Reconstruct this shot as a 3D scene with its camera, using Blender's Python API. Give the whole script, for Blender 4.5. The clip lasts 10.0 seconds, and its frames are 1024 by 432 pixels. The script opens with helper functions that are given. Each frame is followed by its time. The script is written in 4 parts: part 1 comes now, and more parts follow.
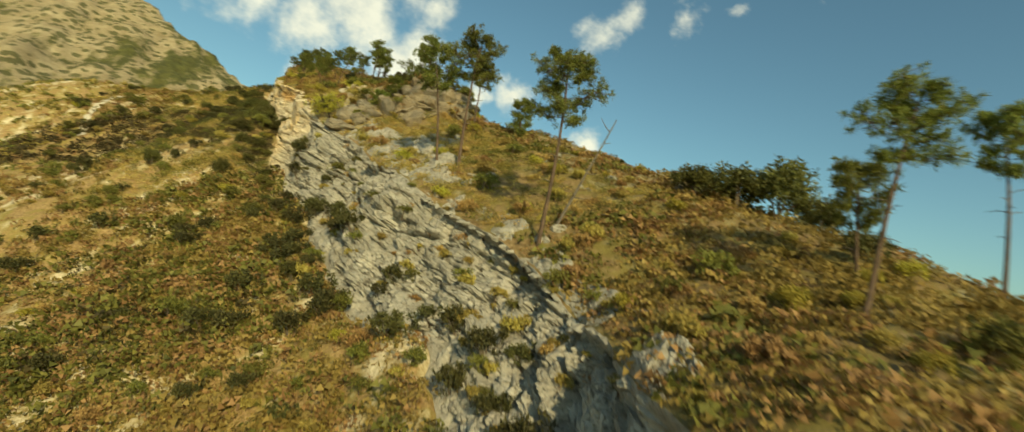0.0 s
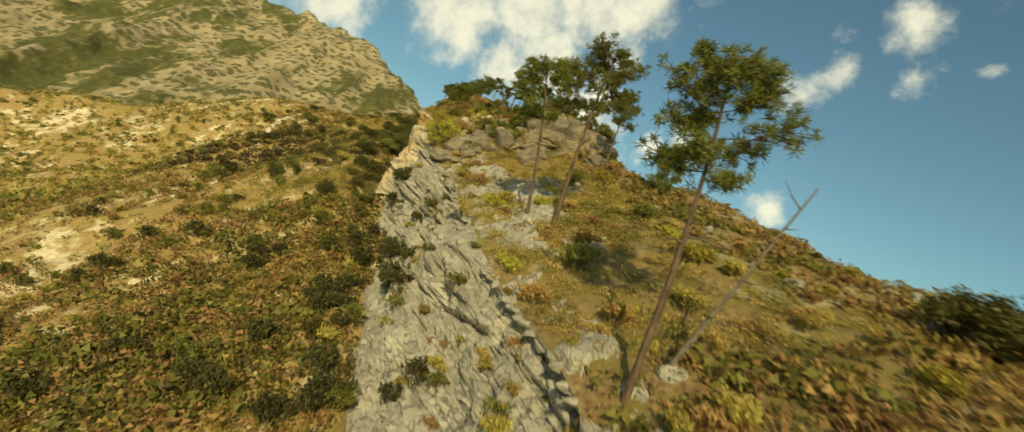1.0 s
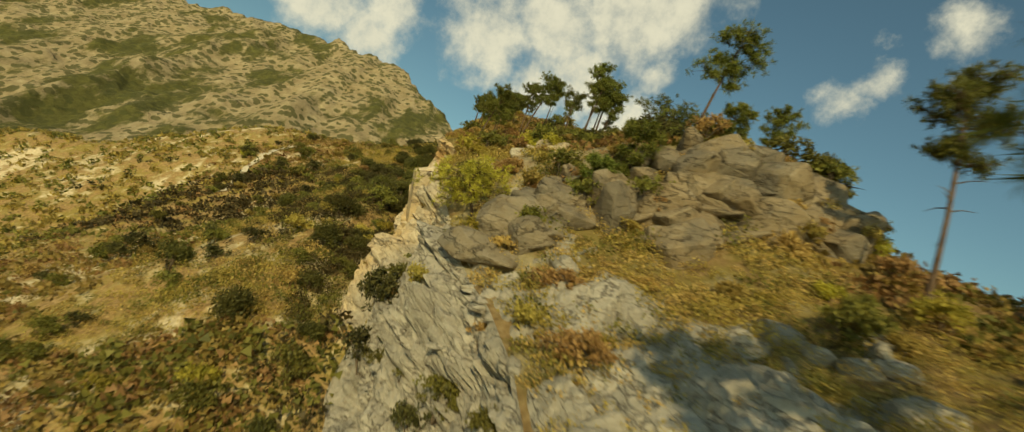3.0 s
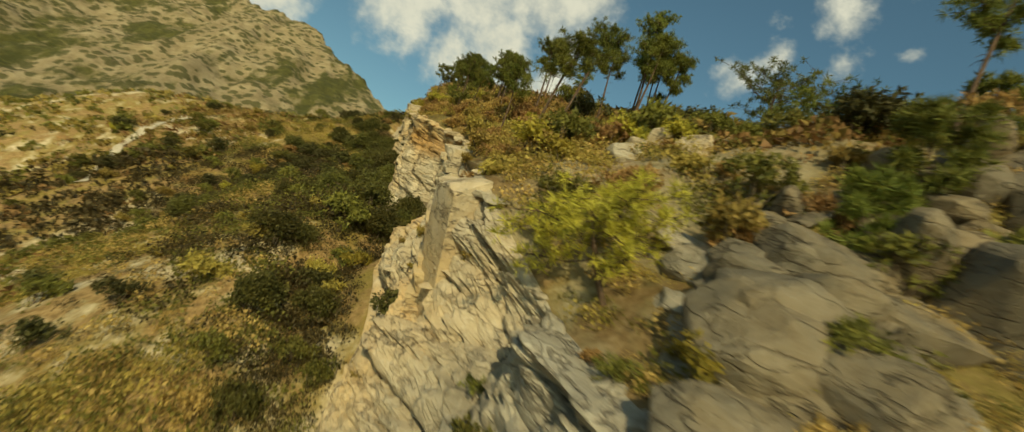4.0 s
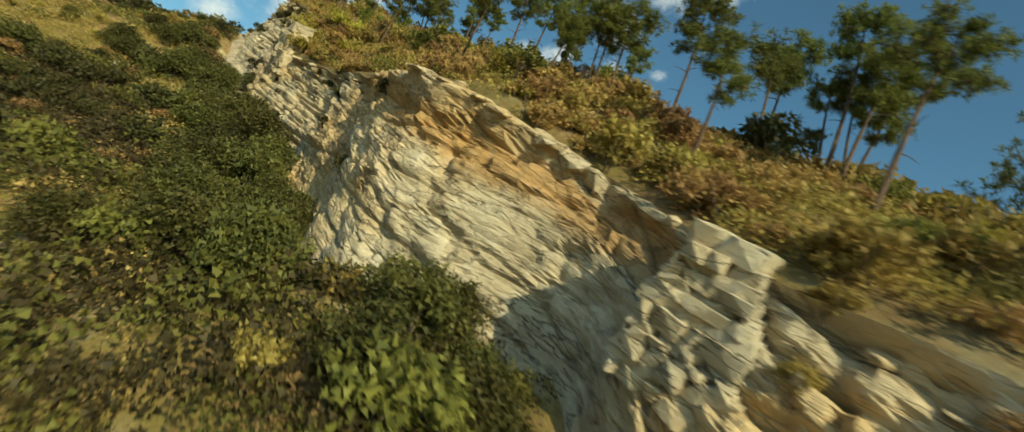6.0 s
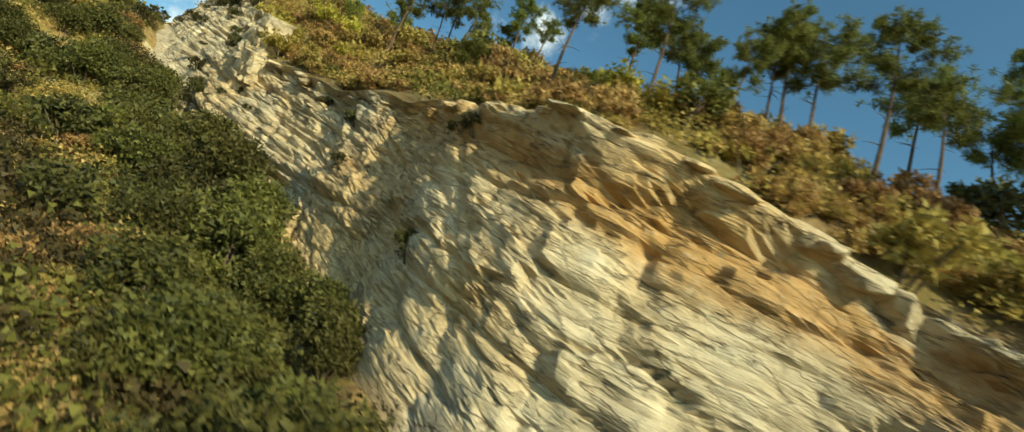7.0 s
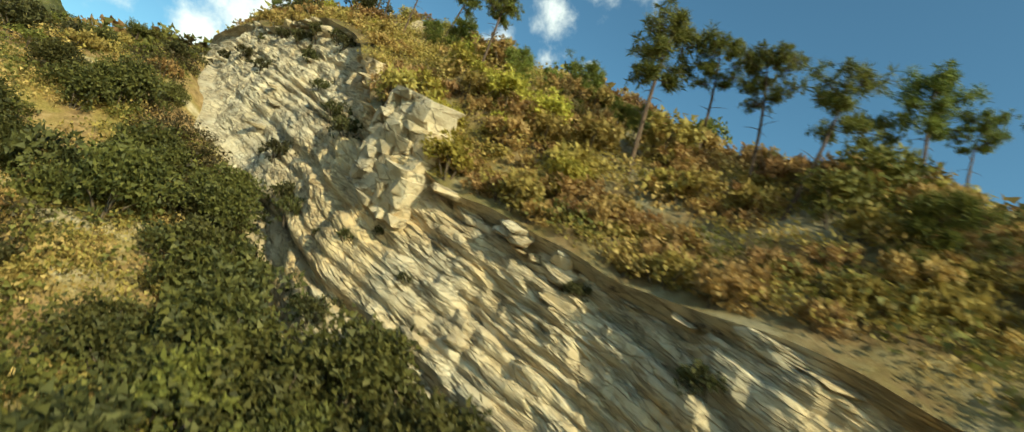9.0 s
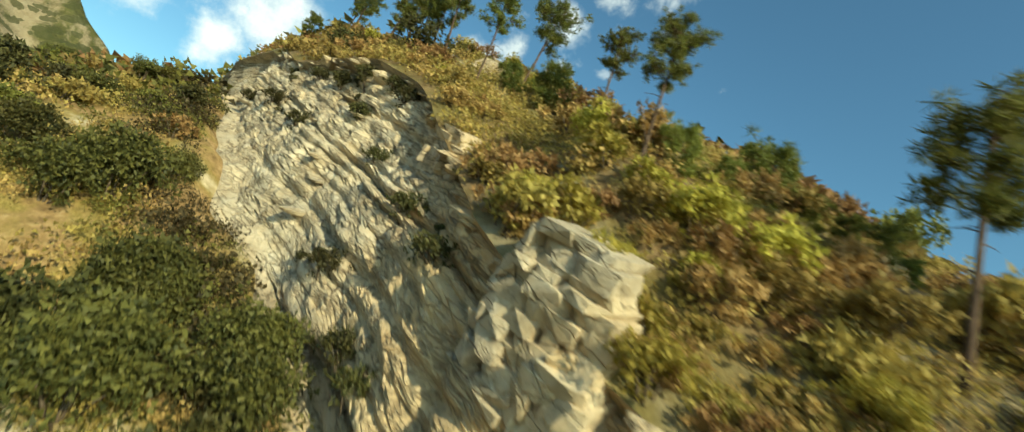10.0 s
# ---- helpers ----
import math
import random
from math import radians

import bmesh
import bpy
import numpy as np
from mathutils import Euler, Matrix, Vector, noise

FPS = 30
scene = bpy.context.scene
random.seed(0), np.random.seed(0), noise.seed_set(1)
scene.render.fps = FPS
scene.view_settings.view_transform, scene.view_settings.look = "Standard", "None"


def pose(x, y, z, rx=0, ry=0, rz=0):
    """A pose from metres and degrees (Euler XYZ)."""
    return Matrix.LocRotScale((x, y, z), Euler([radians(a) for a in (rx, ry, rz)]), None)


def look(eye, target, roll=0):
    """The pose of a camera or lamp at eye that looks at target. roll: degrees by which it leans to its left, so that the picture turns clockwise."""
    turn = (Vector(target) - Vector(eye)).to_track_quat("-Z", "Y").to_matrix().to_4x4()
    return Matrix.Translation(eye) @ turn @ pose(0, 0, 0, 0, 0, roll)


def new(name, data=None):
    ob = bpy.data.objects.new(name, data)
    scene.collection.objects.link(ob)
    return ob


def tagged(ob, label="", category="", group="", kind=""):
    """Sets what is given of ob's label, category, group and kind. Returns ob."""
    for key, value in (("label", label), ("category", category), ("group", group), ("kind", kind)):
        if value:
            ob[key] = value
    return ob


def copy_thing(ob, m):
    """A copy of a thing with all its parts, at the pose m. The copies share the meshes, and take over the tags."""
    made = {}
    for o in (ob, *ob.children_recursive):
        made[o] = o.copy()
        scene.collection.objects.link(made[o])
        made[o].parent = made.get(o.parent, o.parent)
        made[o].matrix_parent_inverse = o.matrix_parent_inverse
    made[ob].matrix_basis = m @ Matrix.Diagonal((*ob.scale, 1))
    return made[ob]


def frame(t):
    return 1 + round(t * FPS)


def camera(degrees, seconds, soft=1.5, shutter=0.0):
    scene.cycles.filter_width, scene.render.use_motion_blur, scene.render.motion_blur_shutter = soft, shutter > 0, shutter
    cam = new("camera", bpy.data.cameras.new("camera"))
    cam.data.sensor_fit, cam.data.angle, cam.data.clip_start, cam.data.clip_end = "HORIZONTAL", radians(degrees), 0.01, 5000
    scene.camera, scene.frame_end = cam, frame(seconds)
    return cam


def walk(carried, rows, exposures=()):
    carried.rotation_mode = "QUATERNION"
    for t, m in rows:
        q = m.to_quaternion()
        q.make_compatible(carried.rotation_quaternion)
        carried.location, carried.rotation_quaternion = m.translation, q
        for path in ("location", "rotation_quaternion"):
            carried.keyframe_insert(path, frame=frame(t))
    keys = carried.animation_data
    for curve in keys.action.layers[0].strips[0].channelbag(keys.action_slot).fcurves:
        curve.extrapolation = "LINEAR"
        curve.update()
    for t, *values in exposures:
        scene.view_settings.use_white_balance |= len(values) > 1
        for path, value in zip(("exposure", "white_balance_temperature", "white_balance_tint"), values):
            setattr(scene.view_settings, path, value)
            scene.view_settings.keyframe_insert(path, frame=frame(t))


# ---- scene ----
cam = camera(92.5, 10.0, soft=1.2, shutter=0.35)
PATH = [
    (0, (10.772, 2.469, 17.399), (11.414, 4.356, 17.572), 10.8),
    (0.5, (15.418, 9.253, 19.889), (15.713, 11.22, 20.097), 15.5),
    (1, (18.373, 17.081, 22.707), (18.363, 19.073, 22.874), 21.0),
    (1.5, (18.941, 25.421, 25.648), (18.73, 27.407, 25.758), 23.7),
    (2, (17.643, 34.492, 28.036), (17.272, 36.455, 28.13), 25.5),
    (2.5, (14.716, 42.986, 30.113), (14.445, 44.962, 30.256), 21.5),
    (3, (10.995, 51.927, 31.295), (10.825, 53.91, 31.491), 20.1),
    (3.2, (9.434, 55.244, 31.354), (9.273, 57.225, 31.578), 20.4),
    (4.3, (-1.251, 72.066, 34.266), (-0.911, 74.03, 34.427), 17.5),
    (4.5, (-2.55, 74.498, 34.528), (-2.11, 76.444, 34.676), 17.2),
    (5, (-5.37, 80.227, 35.486), (-4.739, 82.12, 35.623), 16.1),
    (5.2, (-6.834, 81.848, 35.822), (-6.127, 83.714, 35.959), 15.6),
    (6.3, (-11.244, 95.524, 36.211), (-10.175, 97.169, 36.603), 23.3),
    (6.5, (-11.772, 97.641, 36.613), (-10.649, 99.245, 37.02), 22.0),
    (7, (-13.327, 101.993, 37.513), (-12.121, 103.526, 37.954), 20.9),
    (7.5, (-14.829, 105.779, 38.694), (-13.606, 107.302, 39.125), 20.6),
    (8, (-15.903, 109.912, 39.957), (-14.689, 111.438, 40.403), 21.1),
    (8.5, (-16.247, 114.337, 41.966), (-15.053, 115.891, 42.366), 20.5),
    (9, (-16.685, 118.604, 43.812), (-15.489, 120.163, 44.186), 20.2),
    (9.5, (-17.32, 122.387, 45.312), (-16.126, 123.941, 45.712), 19.7),
    (10, (-17.351, 126.794, 47.584), (-16.202, 128.385, 47.969), 21.2),
]
walk(cam, [(t, look(eye, target, roll)) for t, eye, target, roll in PATH], exposures=[(0, 0.0, 7400, -6), (2, -0.22, 8200, -4), (3.5, -0.42, 7800, -4), (5, -0.36, 6800, -5), (6.5, 0.1, 6150, -6), (8, 0.32, 6150, -6), (10, 0.30, 6050, -7)])

# ---- sky and sun: low warm sun behind the camera, a little to the right ----
SUN_AZIMUTH, SUN_HEIGHT = 181.0, 28.0      # degrees clockwise from +y, and above the horizon
SUN_WAY = Vector((math.sin(radians(SUN_AZIMUTH)) * math.cos(radians(SUN_HEIGHT)),
                  math.cos(radians(SUN_AZIMUTH)) * math.cos(radians(SUN_HEIGHT)), math.sin(radians(SUN_HEIGHT))))
sun = new("sun", bpy.data.lights.new("sun", "SUN"))
sun.data.energy, sun.data.angle, sun.data.color = 5.0, radians(0.6), (1.0, 0.82, 0.52)
sun.matrix_world = look(SUN_WAY * 100, (0, 0, 0))
SKY_STRENGTH = 0.1

# cumulus clouds: way on the sky dome (azimuth, height in degrees), radius, thickness
CLOUDS = [(4, 19, .09, 1.0), (0, 14.5, .06, .9), (38, 36.5, .04, .7), (27, 31.5, .03, .6), (-7, 27, .13, 1.0), (0.5, 30, .13, 1.0), (-15, 24, .11, 1.0), (4.5, 33, .12, 1.0), (-3, 23, .09, 1.0), (-8, 20, .07, .9), (6, 25, .06, .8),
          (-28, 18, .08, 1.0), (-33, 19, .09, 1.0), (-26, 22, .08, .9), (-7, 15, .05, .8),
          (26, 26, .052, .85), (27.5, 28.5, .045, .8), (36, 28.8, .04, .72), (40.5, 29.8, .03, .6), (33.5, 33, .045, .72), (30.8, 23.2, .013, .8), (55, 30.7, .010, .55),
          (16, 18, .04, 1.0), (12, 17, .03, .9), (25.5, 14.2, .04, .9), (48, 30, .012, .5), (45, 42, .10, .7), (-55, 30, .2, .8), (110, 40, .3, .7), (-110, 35, .35, .8), (190, 45, .25, .6)]


def build_world():
    world = bpy.data.worlds.new("sky")
    world.use_nodes = True
    scene.world = world
    nt = world.node_tree
    nt.nodes.clear()
    add, link = nt.nodes.new, nt.links.new
    out, back = add("ShaderNodeOutputWorld"), add("ShaderNodeBackground")
    sky, coord = add("ShaderNodeTexSky"), add("ShaderNodeTexCoord")
    sky.sky_type, sky.sun_disc = "NISHITA", False
    sky.sun_elevation, sky.sun_rotation = radians(SUN_HEIGHT), radians(SUN_AZIMUTH)
    sky.air_density, sky.dust_density, sky.ozone_density = 1.0, 1.3, 1.3
    back.inputs["Strength"].default_value = SKY_STRENGTH
    wob = add("ShaderNodeTexNoise")
    wob.inputs["Scale"].default_value, wob.inputs["Detail"].default_value, wob.inputs["Roughness"].default_value = 9.0, 7.0, 0.62
    link(coord.outputs["Generated"], wob.inputs["Vector"])
    shift = add("ShaderNodeVectorMath")
    shift.operation = "MULTIPLY_ADD"
    link(wob.outputs["Color"], shift.inputs[0])
    shift.inputs[1].default_value = (0.10, 0.10, 0.10)
    link(coord.outputs["Generated"], shift.inputs[2])
    last = None
    for az, up, radius, weight in CLOUDS:
        a, h = radians(az), radians(up)
        far = add("ShaderNodeVectorMath")
        far.operation = "DISTANCE"
        link(shift.outputs[0], far.inputs[0])
        far.inputs[1].default_value = (math.sin(a) * math.cos(h) + .05, math.cos(a) * math.cos(h) + .05, math.sin(h) + .05)
        ramp = add("ShaderNodeMapRange")
        for key, value in (("From Min", radius * 1.5), ("From Max", radius * .3), ("To Min", 0.0), ("To Max", weight)):
            ramp.inputs[key].default_value = value
        link(far.outputs["Value"], ramp.inputs["Value"])
        if last is None:
            last = ramp.outputs[0]
        else:
            top = add("ShaderNodeMath")
            top.operation = "MAXIMUM"
            link(last, top.inputs[0])
            link(ramp.outputs[0], top.inputs[1])
            last = top.outputs[0]
    fine = add("ShaderNodeTexNoise")
    fine.inputs["Scale"].default_value, fine.inputs["Detail"].default_value, fine.inputs["Roughness"].default_value = 11.0, 9.0, 0.62
    link(coord.outputs["Generated"], fine.inputs["Vector"])
    rag = add("ShaderNodeMath")
    rag.operation = "MULTIPLY_ADD"
    link(fine.outputs["Fac"], rag.inputs[0])
    rag.inputs[1].default_value = 1.9
    link(last, rag.inputs[2])
    gate = add("ShaderNodeMath")
    gate.operation, gate.use_clamp = "MULTIPLY", True
    link(last, gate.inputs[0])
    gate.inputs[1].default_value = 4.0
    cover = add("ShaderNodeMapRange")
    cover.interpolation_type = "SMOOTHSTEP"
    for key, value in (("From Min", 1.28), ("From Max", 2.05), ("To Min", 0.0), ("To Max", 0.93)):
        cover.inputs[key].default_value = value
    link(rag.outputs[0], cover.inputs["Value"])
    both = add("ShaderNodeMath")
    both.operation = "MULTIPLY"
    link(cover.outputs[0], both.inputs[0])
    link(gate.outputs[0], both.inputs[1])
    white = add("ShaderNodeMix")
    white.data_type = "RGBA"
    white.inputs[6].default_value, white.inputs[7].default_value = (6.6, 6.6, 6.4, 1), (12.5, 11.9, 10.8, 1)
    link(fine.outputs["Fac"], white.inputs[0])
    mix = add("ShaderNodeMix")
    mix.data_type = "RGBA"
    link(both.outputs[0], mix.inputs[0])
    tone = add("ShaderNodeMix")
    tone.data_type, tone.blend_type = "RGBA", "MULTIPLY"
    tone.inputs[0].default_value, tone.inputs[7].default_value = 1.0, (0.92, 1.2, 1.2, 1)
    link(sky.outputs[0], tone.inputs[6])
    link(tone.outputs[2], mix.inputs[6])
    link(white.outputs[2], mix.inputs[7])
    link(mix.outputs[2], back.inputs["Color"])
    link(back.outputs[0], out.inputs[0])


build_world()

# ---- materials ----
class Shade:
    """A small helper round one node material."""
    def __init__(self, name):
        self.mat = bpy.data.materials.new(name)
        self.mat.use_nodes = True
        self.nt = self.mat.node_tree
        self.bsdf = self.nt.nodes["Principled BSDF"]
        self.out = self.nt.nodes["Material Output"]
        self.bsdf.inputs["Specular IOR Level"].default_value = 0.25
        self.coord = self.nt.nodes.new("ShaderNodeNewGeometry")

    def node(self, kind, **values):
        n = self.nt.nodes.new(kind)
        for key, value in values.items():
            n.inputs[key.replace("_", " ")].default_value = value
        return n

    def link(self, a, b):
        self.nt.links.new(a, b)

    def noise(self, scale, detail=5.0, rough=0.6, vector=None, stretch=None):
        n = self.node("ShaderNodeTexNoise", Scale=scale, Detail=detail, Roughness=rough)
        src = vector or self.coord.outputs["Position"]
        if stretch:
            m = self.node("ShaderNodeMapping")
            m.vector_type = "TEXTURE"
            m.inputs["Rotation"].default_value = stretch[0]
            m.inputs["Scale"].default_value = [1 / v for v in stretch[1]]
            self.link(src, m.inputs["Vector"])
            src = m.outputs[0]
        self.link(src, n.inputs["Vector"])
        return n.outputs["Fac"]

    def ramp(self, fac, stops):
        n = self.nt.nodes.new("ShaderNodeValToRGB")
        e = n.color_ramp.elements
        while len(e) < len(stops):
            e.new(0.5)
        for el, (pos, col) in zip(e, stops):
            el.position, el.color = pos, (*col, 1)
        self.link(fac, n.inputs[0])
        return n.outputs[0]

    def step(self, fac, lo, hi):
        n = self.node("ShaderNodeMapRange", From_Min=lo, From_Max=hi)
        n.interpolation_type = "SMOOTHSTEP"
        self.link(fac, n.inputs["Value"])
        return n.outputs[0]

    def mix(self, fac, a, b, blend="MIX"):
        n = self.nt.nodes.new("ShaderNodeMix")
        n.data_type, n.blend_type = "RGBA", blend
        for sock, v in ((n.inputs[0], fac), (n.inputs[6], a), (n.inputs[7], b)):
            if isinstance(v, (int, float)):
                sock.default_value = v
            elif isinstance(v, tuple):
                sock.default_value = (*v, 1)
            else:
                self.link(v, sock)
        return n.outputs[2]

    def math(self, op, a, b=0.0):
        n = self.nt.nodes.new("ShaderNodeMath")
        n.operation = op
        for sock, v in ((n.inputs[0], a), (n.inputs[1], b)):
            if isinstance(v, (int, float)):
                sock.default_value = v
            else:
                self.link(v, sock)
        return n.outputs[0]

    def finish(self, color, rough=0.9, bump=None, strength=0.5, distance=0.05):
        if isinstance(color, tuple):
            self.bsdf.inputs["Base Color"].default_value = (*color, 1)
        else:
            self.link(color, self.bsdf.inputs["Base Color"])
        if isinstance(rough, (int, float)):
            self.bsdf.inputs["Roughness"].default_value = rough
        else:
            self.link(rough, self.bsdf.inputs["Roughness"])
        if bump is not None:
            b = self.node("ShaderNodeBump", Strength=strength, Distance=distance)
            self.link(bump, b.inputs["Height"])
            self.link(b.outputs[0], self.bsdf.inputs["Normal"])
        return self.mat


BED = ((radians(18.3), radians(-8.5), 0), (0.34, 0.26, 2.6))      # along the bedding of the limestone


def limestone(name, warm=1.0, grey=0.5, tone=1.0, zoned=False):
    s = Shade(name)
    beds = s.noise(0.9, 6, 0.66, stretch=(BED[0], (0.8, 0.75, 1.25)))
    fine = s.noise(2.4, 7, 0.68, stretch=(BED[0], (0.85, 0.8, 1.2)))
    crack = s.noise(0.8, 5, 0.62, stretch=(BED[0], (0.5, 0.42, 1.9)))
    broad, patch, pit = s.noise(0.09, 4, 0.55), s.noise(0.33, 6, 0.65), s.noise(5.0, 7, 0.7)
    base = s.ramp(beds, [(0.28, (.38, .30, .19)), (0.42, (.53, .43, .285)), (0.58, (.64, .54, .38)), (0.75, (.74, .665, .52))])
    ochre = s.ramp(patch, [(0.35, (.70, .51, .25)), (0.7, (.55, .33, .12))])
    hot, cold = s.math("MULTIPLY", s.step(broad, 0.42, 0.58), 0.85 * warm), s.math("MULTIPLY", s.step(s.noise(0.21, 5, 0.6), 0.46, 0.58), grey)
    if zoned:      # grey weathered rock at the low end, darkened there in place of shade, iron-stained in the middle, white towards the top
        along = s.node("ShaderNodeSeparateXYZ")
        s.link(s.coord.outputs["Position"], along.inputs[0])
        y = s.math("ADD", along.outputs["Y"], s.math("MULTIPLY", s.math("SUBTRACT", broad, 0.5), 30.0))
        stained = s.math("MULTIPLY", s.step(y, 84, 97), s.math("SUBTRACT", 1.0, s.math("MULTIPLY", s.step(y, 134, 150), 0.6)))
        hot = s.math("MULTIPLY", hot, stained)
        cold = s.math("MAXIMUM", s.math("MULTIPLY", cold, s.math("SUBTRACT", 1.0, s.math("MULTIPLY", stained, 0.6))), s.math("MULTIPLY", s.math("SUBTRACT", 1.0, s.step(y, 78, 96)), 0.88))
        # an iron-brown bed under the pale cap of the quarry-like wall
        deep = s.math("SUBTRACT", along.outputs["Z"], s.math("ADD", 10.9, s.math("MULTIPLY", along.outputs["Y"], 0.29)))
        deep = s.math("ADD", deep, s.math("MULTIPLY", s.math("SUBTRACT", patch, 0.5), 2.2))
        rust = s.math("MULTIPLY", s.step(deep, -2.7, -1.7), s.math("SUBTRACT", 1.0, s.step(deep, -0.9, -0.5)))
        rust = s.math("MULTIPLY", rust, s.math("MULTIPLY", s.step(along.outputs["Y"], 97, 101), s.math("SUBTRACT", 1.0, s.step(along.outputs["Y"], 113, 118))))
    c = s.mix(hot, base, ochre)
    # weathered greys, kept darker to carry the shade of the low cliff end
    cool = s.ramp(patch, [(0.3, (.18, .172, .15)), (0.5, (.285, .27, .232)), (0.7, (.42, .395, .34))])
    c = s.mix(cold, c, cool)
    if zoned:
        c = s.mix(s.math("MULTIPLY", rust, 0.8), c, s.ramp(fine, [(0.3, (.30, .16, .05)), (0.7, (.52, .31, .11))]))
    c = s.mix(s.math("MULTIPLY", s.step(fine, 0.43, 0.33), 0.45), c, (.16, .12, .08))
    seam = s.math("SUBTRACT", 1.0, s.step(s.math("ABSOLUTE", s.math("SUBTRACT", crack, 0.5)), 0.0, 0.022))
    cell = s.node("ShaderNodeTexVoronoi", Scale=0.75)
    cell.feature = "DISTANCE_TO_EDGE"
    turn = s.node("ShaderNodeMapping")
    turn.vector_type = "TEXTURE"
    turn.inputs["Rotation"].default_value, turn.inputs["Scale"].default_value = BED[0], (1.3, 1.5, 0.55)
    wob = s.node("ShaderNodeVectorMath")
    wob.operation = "MULTIPLY_ADD"
    shake = s.node("ShaderNodeTexNoise", Scale=1.1, Detail=4.0)
    s.link(s.coord.outputs["Position"], shake.inputs["Vector"])
    s.link(shake.outputs["Color"], wob.inputs[0])
    wob.inputs[1].default_value = (.9, .9, .6)
    s.link(s.coord.outputs["Position"], wob.inputs[2])
    s.link(wob.outputs[0], turn.inputs["Vector"])
    s.link(turn.outputs[0], cell.inputs["Vector"])
    joint = s.math("SUBTRACT", 1.0, s.step(cell.outputs["Distance"], 0.0, 0.022))
    lines = s.math("MAXIMUM", s.math("MULTIPLY", seam, s.step(patch, 0.42, 0.56)), s.math("MULTIPLY", joint, s.math("MULTIPLY", s.step(patch, 0.56, 0.42), 0.6)))
    if zoned:      # thin beds with open joints towards the top of the fin
        strata = s.noise(1.2, 4, 0.58, stretch=(BED[0], (0.3, 0.25, 3.0)))
        thin = s.math("SUBTRACT", 1.0, s.step(s.math("ABSOLUTE", s.math("SUBTRACT", strata, 0.5)), 0.0, 0.035))
        lines = s.math("MAXIMUM", lines, s.math("MULTIPLY", thin, s.math("ADD", 0.15, s.math("MULTIPLY", s.step(y, 110, 122), 0.5))))
    c = s.mix(s.math("MULTIPLY", lines, 0.55), c, (.07, .052, .036))
    c = s.mix(s.math("MULTIPLY", s.step(pit, 0.52, 0.72), 0.30), c, (.74, .69, .58))
    c = s.mix(s.math("MULTIPLY", s.step(s.noise(1.7, 6, .7), 0.56, 0.68), 0.5), c, (.15, .135, .10))
    if tone != 1.0:
        c = s.mix(1.0, c, (tone, tone, tone), "MULTIPLY")
    h = s.math("ADD", s.math("MULTIPLY", fine, 0.9), s.math("ADD", s.math("MULTIPLY", beds, 0.9), s.math("MULTIPLY", pit, 0.45)))
    h = s.math("SUBTRACT", h, s.math("MULTIPLY", lines, 0.8))
    return s.finish(c, 0.92, h, 0.85, 0.16)


def soil(name, rocky=0.5, tone=1.0):
    s = Shade(name)
    broad, mid, fine, grit = s.noise(0.05, 5, 0.6), s.noise(0.35, 6, 0.62), s.noise(2.4, 7, 0.68), s.noise(9.0, 6, 0.7)
    c = s.ramp(fine, [(0.3, (.085, .056, .026)), (0.5, (.19, .128, .058)), (0.72, (.29, .215, .115))])
    grass = s.ramp(grit, [(0.3, (.10, .08, .022)), (0.7, (.22, .175, .055))])
    c = s.mix(s.step(mid, 0.42, 0.58), c, grass)
    stone = s.ramp(fine, [(0.3, (.28, .235, .165)), (0.7, (.52, .46, .35))])
    c = s.mix(s.math("MULTIPLY", s.step(s.math("ADD", s.math("MULTIPLY", broad, 0.6), s.math("MULTIPLY", mid, 0.6)), 0.60, 0.72), rocky), c, stone)
    if tone != 1.0:
        c = s.mix(1.0, c, (tone, tone * .97, tone * .92), "MULTIPLY")
    h = s.math("ADD", fine, s.math("MULTIPLY", grit, 0.5))
    return s.finish(c, 0.95, h, 0.8, 0.12)


def leafy(name, dark, mid, light, through_light=0.35, rough=0.6):
    s = Shade(name)
    info = s.nt.nodes.new("ShaderNodeObjectInfo")
    leaf = s.coord.outputs["Random Per Island"]
    c = s.ramp(leaf, [(0.0, dark), (0.5, mid), (1.0, light)])
    patch = s.noise(0.45, 4, 0.6)
    c = s.mix(s.math("MULTIPLY", s.step(patch, 0.4, 0.65), 0.5), c, light)
    hsv = s.node("ShaderNodeHueSaturation")
    s.link(s.math("ADD", 0.485, s.math("MULTIPLY", info.outputs["Random"], 0.03)), hsv.inputs["Hue"])
    s.link(s.math("ADD", 0.75, s.math("MULTIPLY", info.outputs["Random"], 0.5)), hsv.inputs["Value"])
    s.link(c, hsv.inputs["Color"])
    mat = s.finish(hsv.outputs[0], rough)
    t = s.node("ShaderNodeBsdfTranslucent")
    s.link(hsv.outputs[0], t.inputs["Color"])
    m = s.node("ShaderNodeMixShader", Fac=through_light)
    s.link(s.bsdf.outputs[0], m.inputs[1])
    s.link(t.outputs[0], m.inputs[2])
    s.link(m.outputs[0], s.out.inputs["Surface"])
    return mat


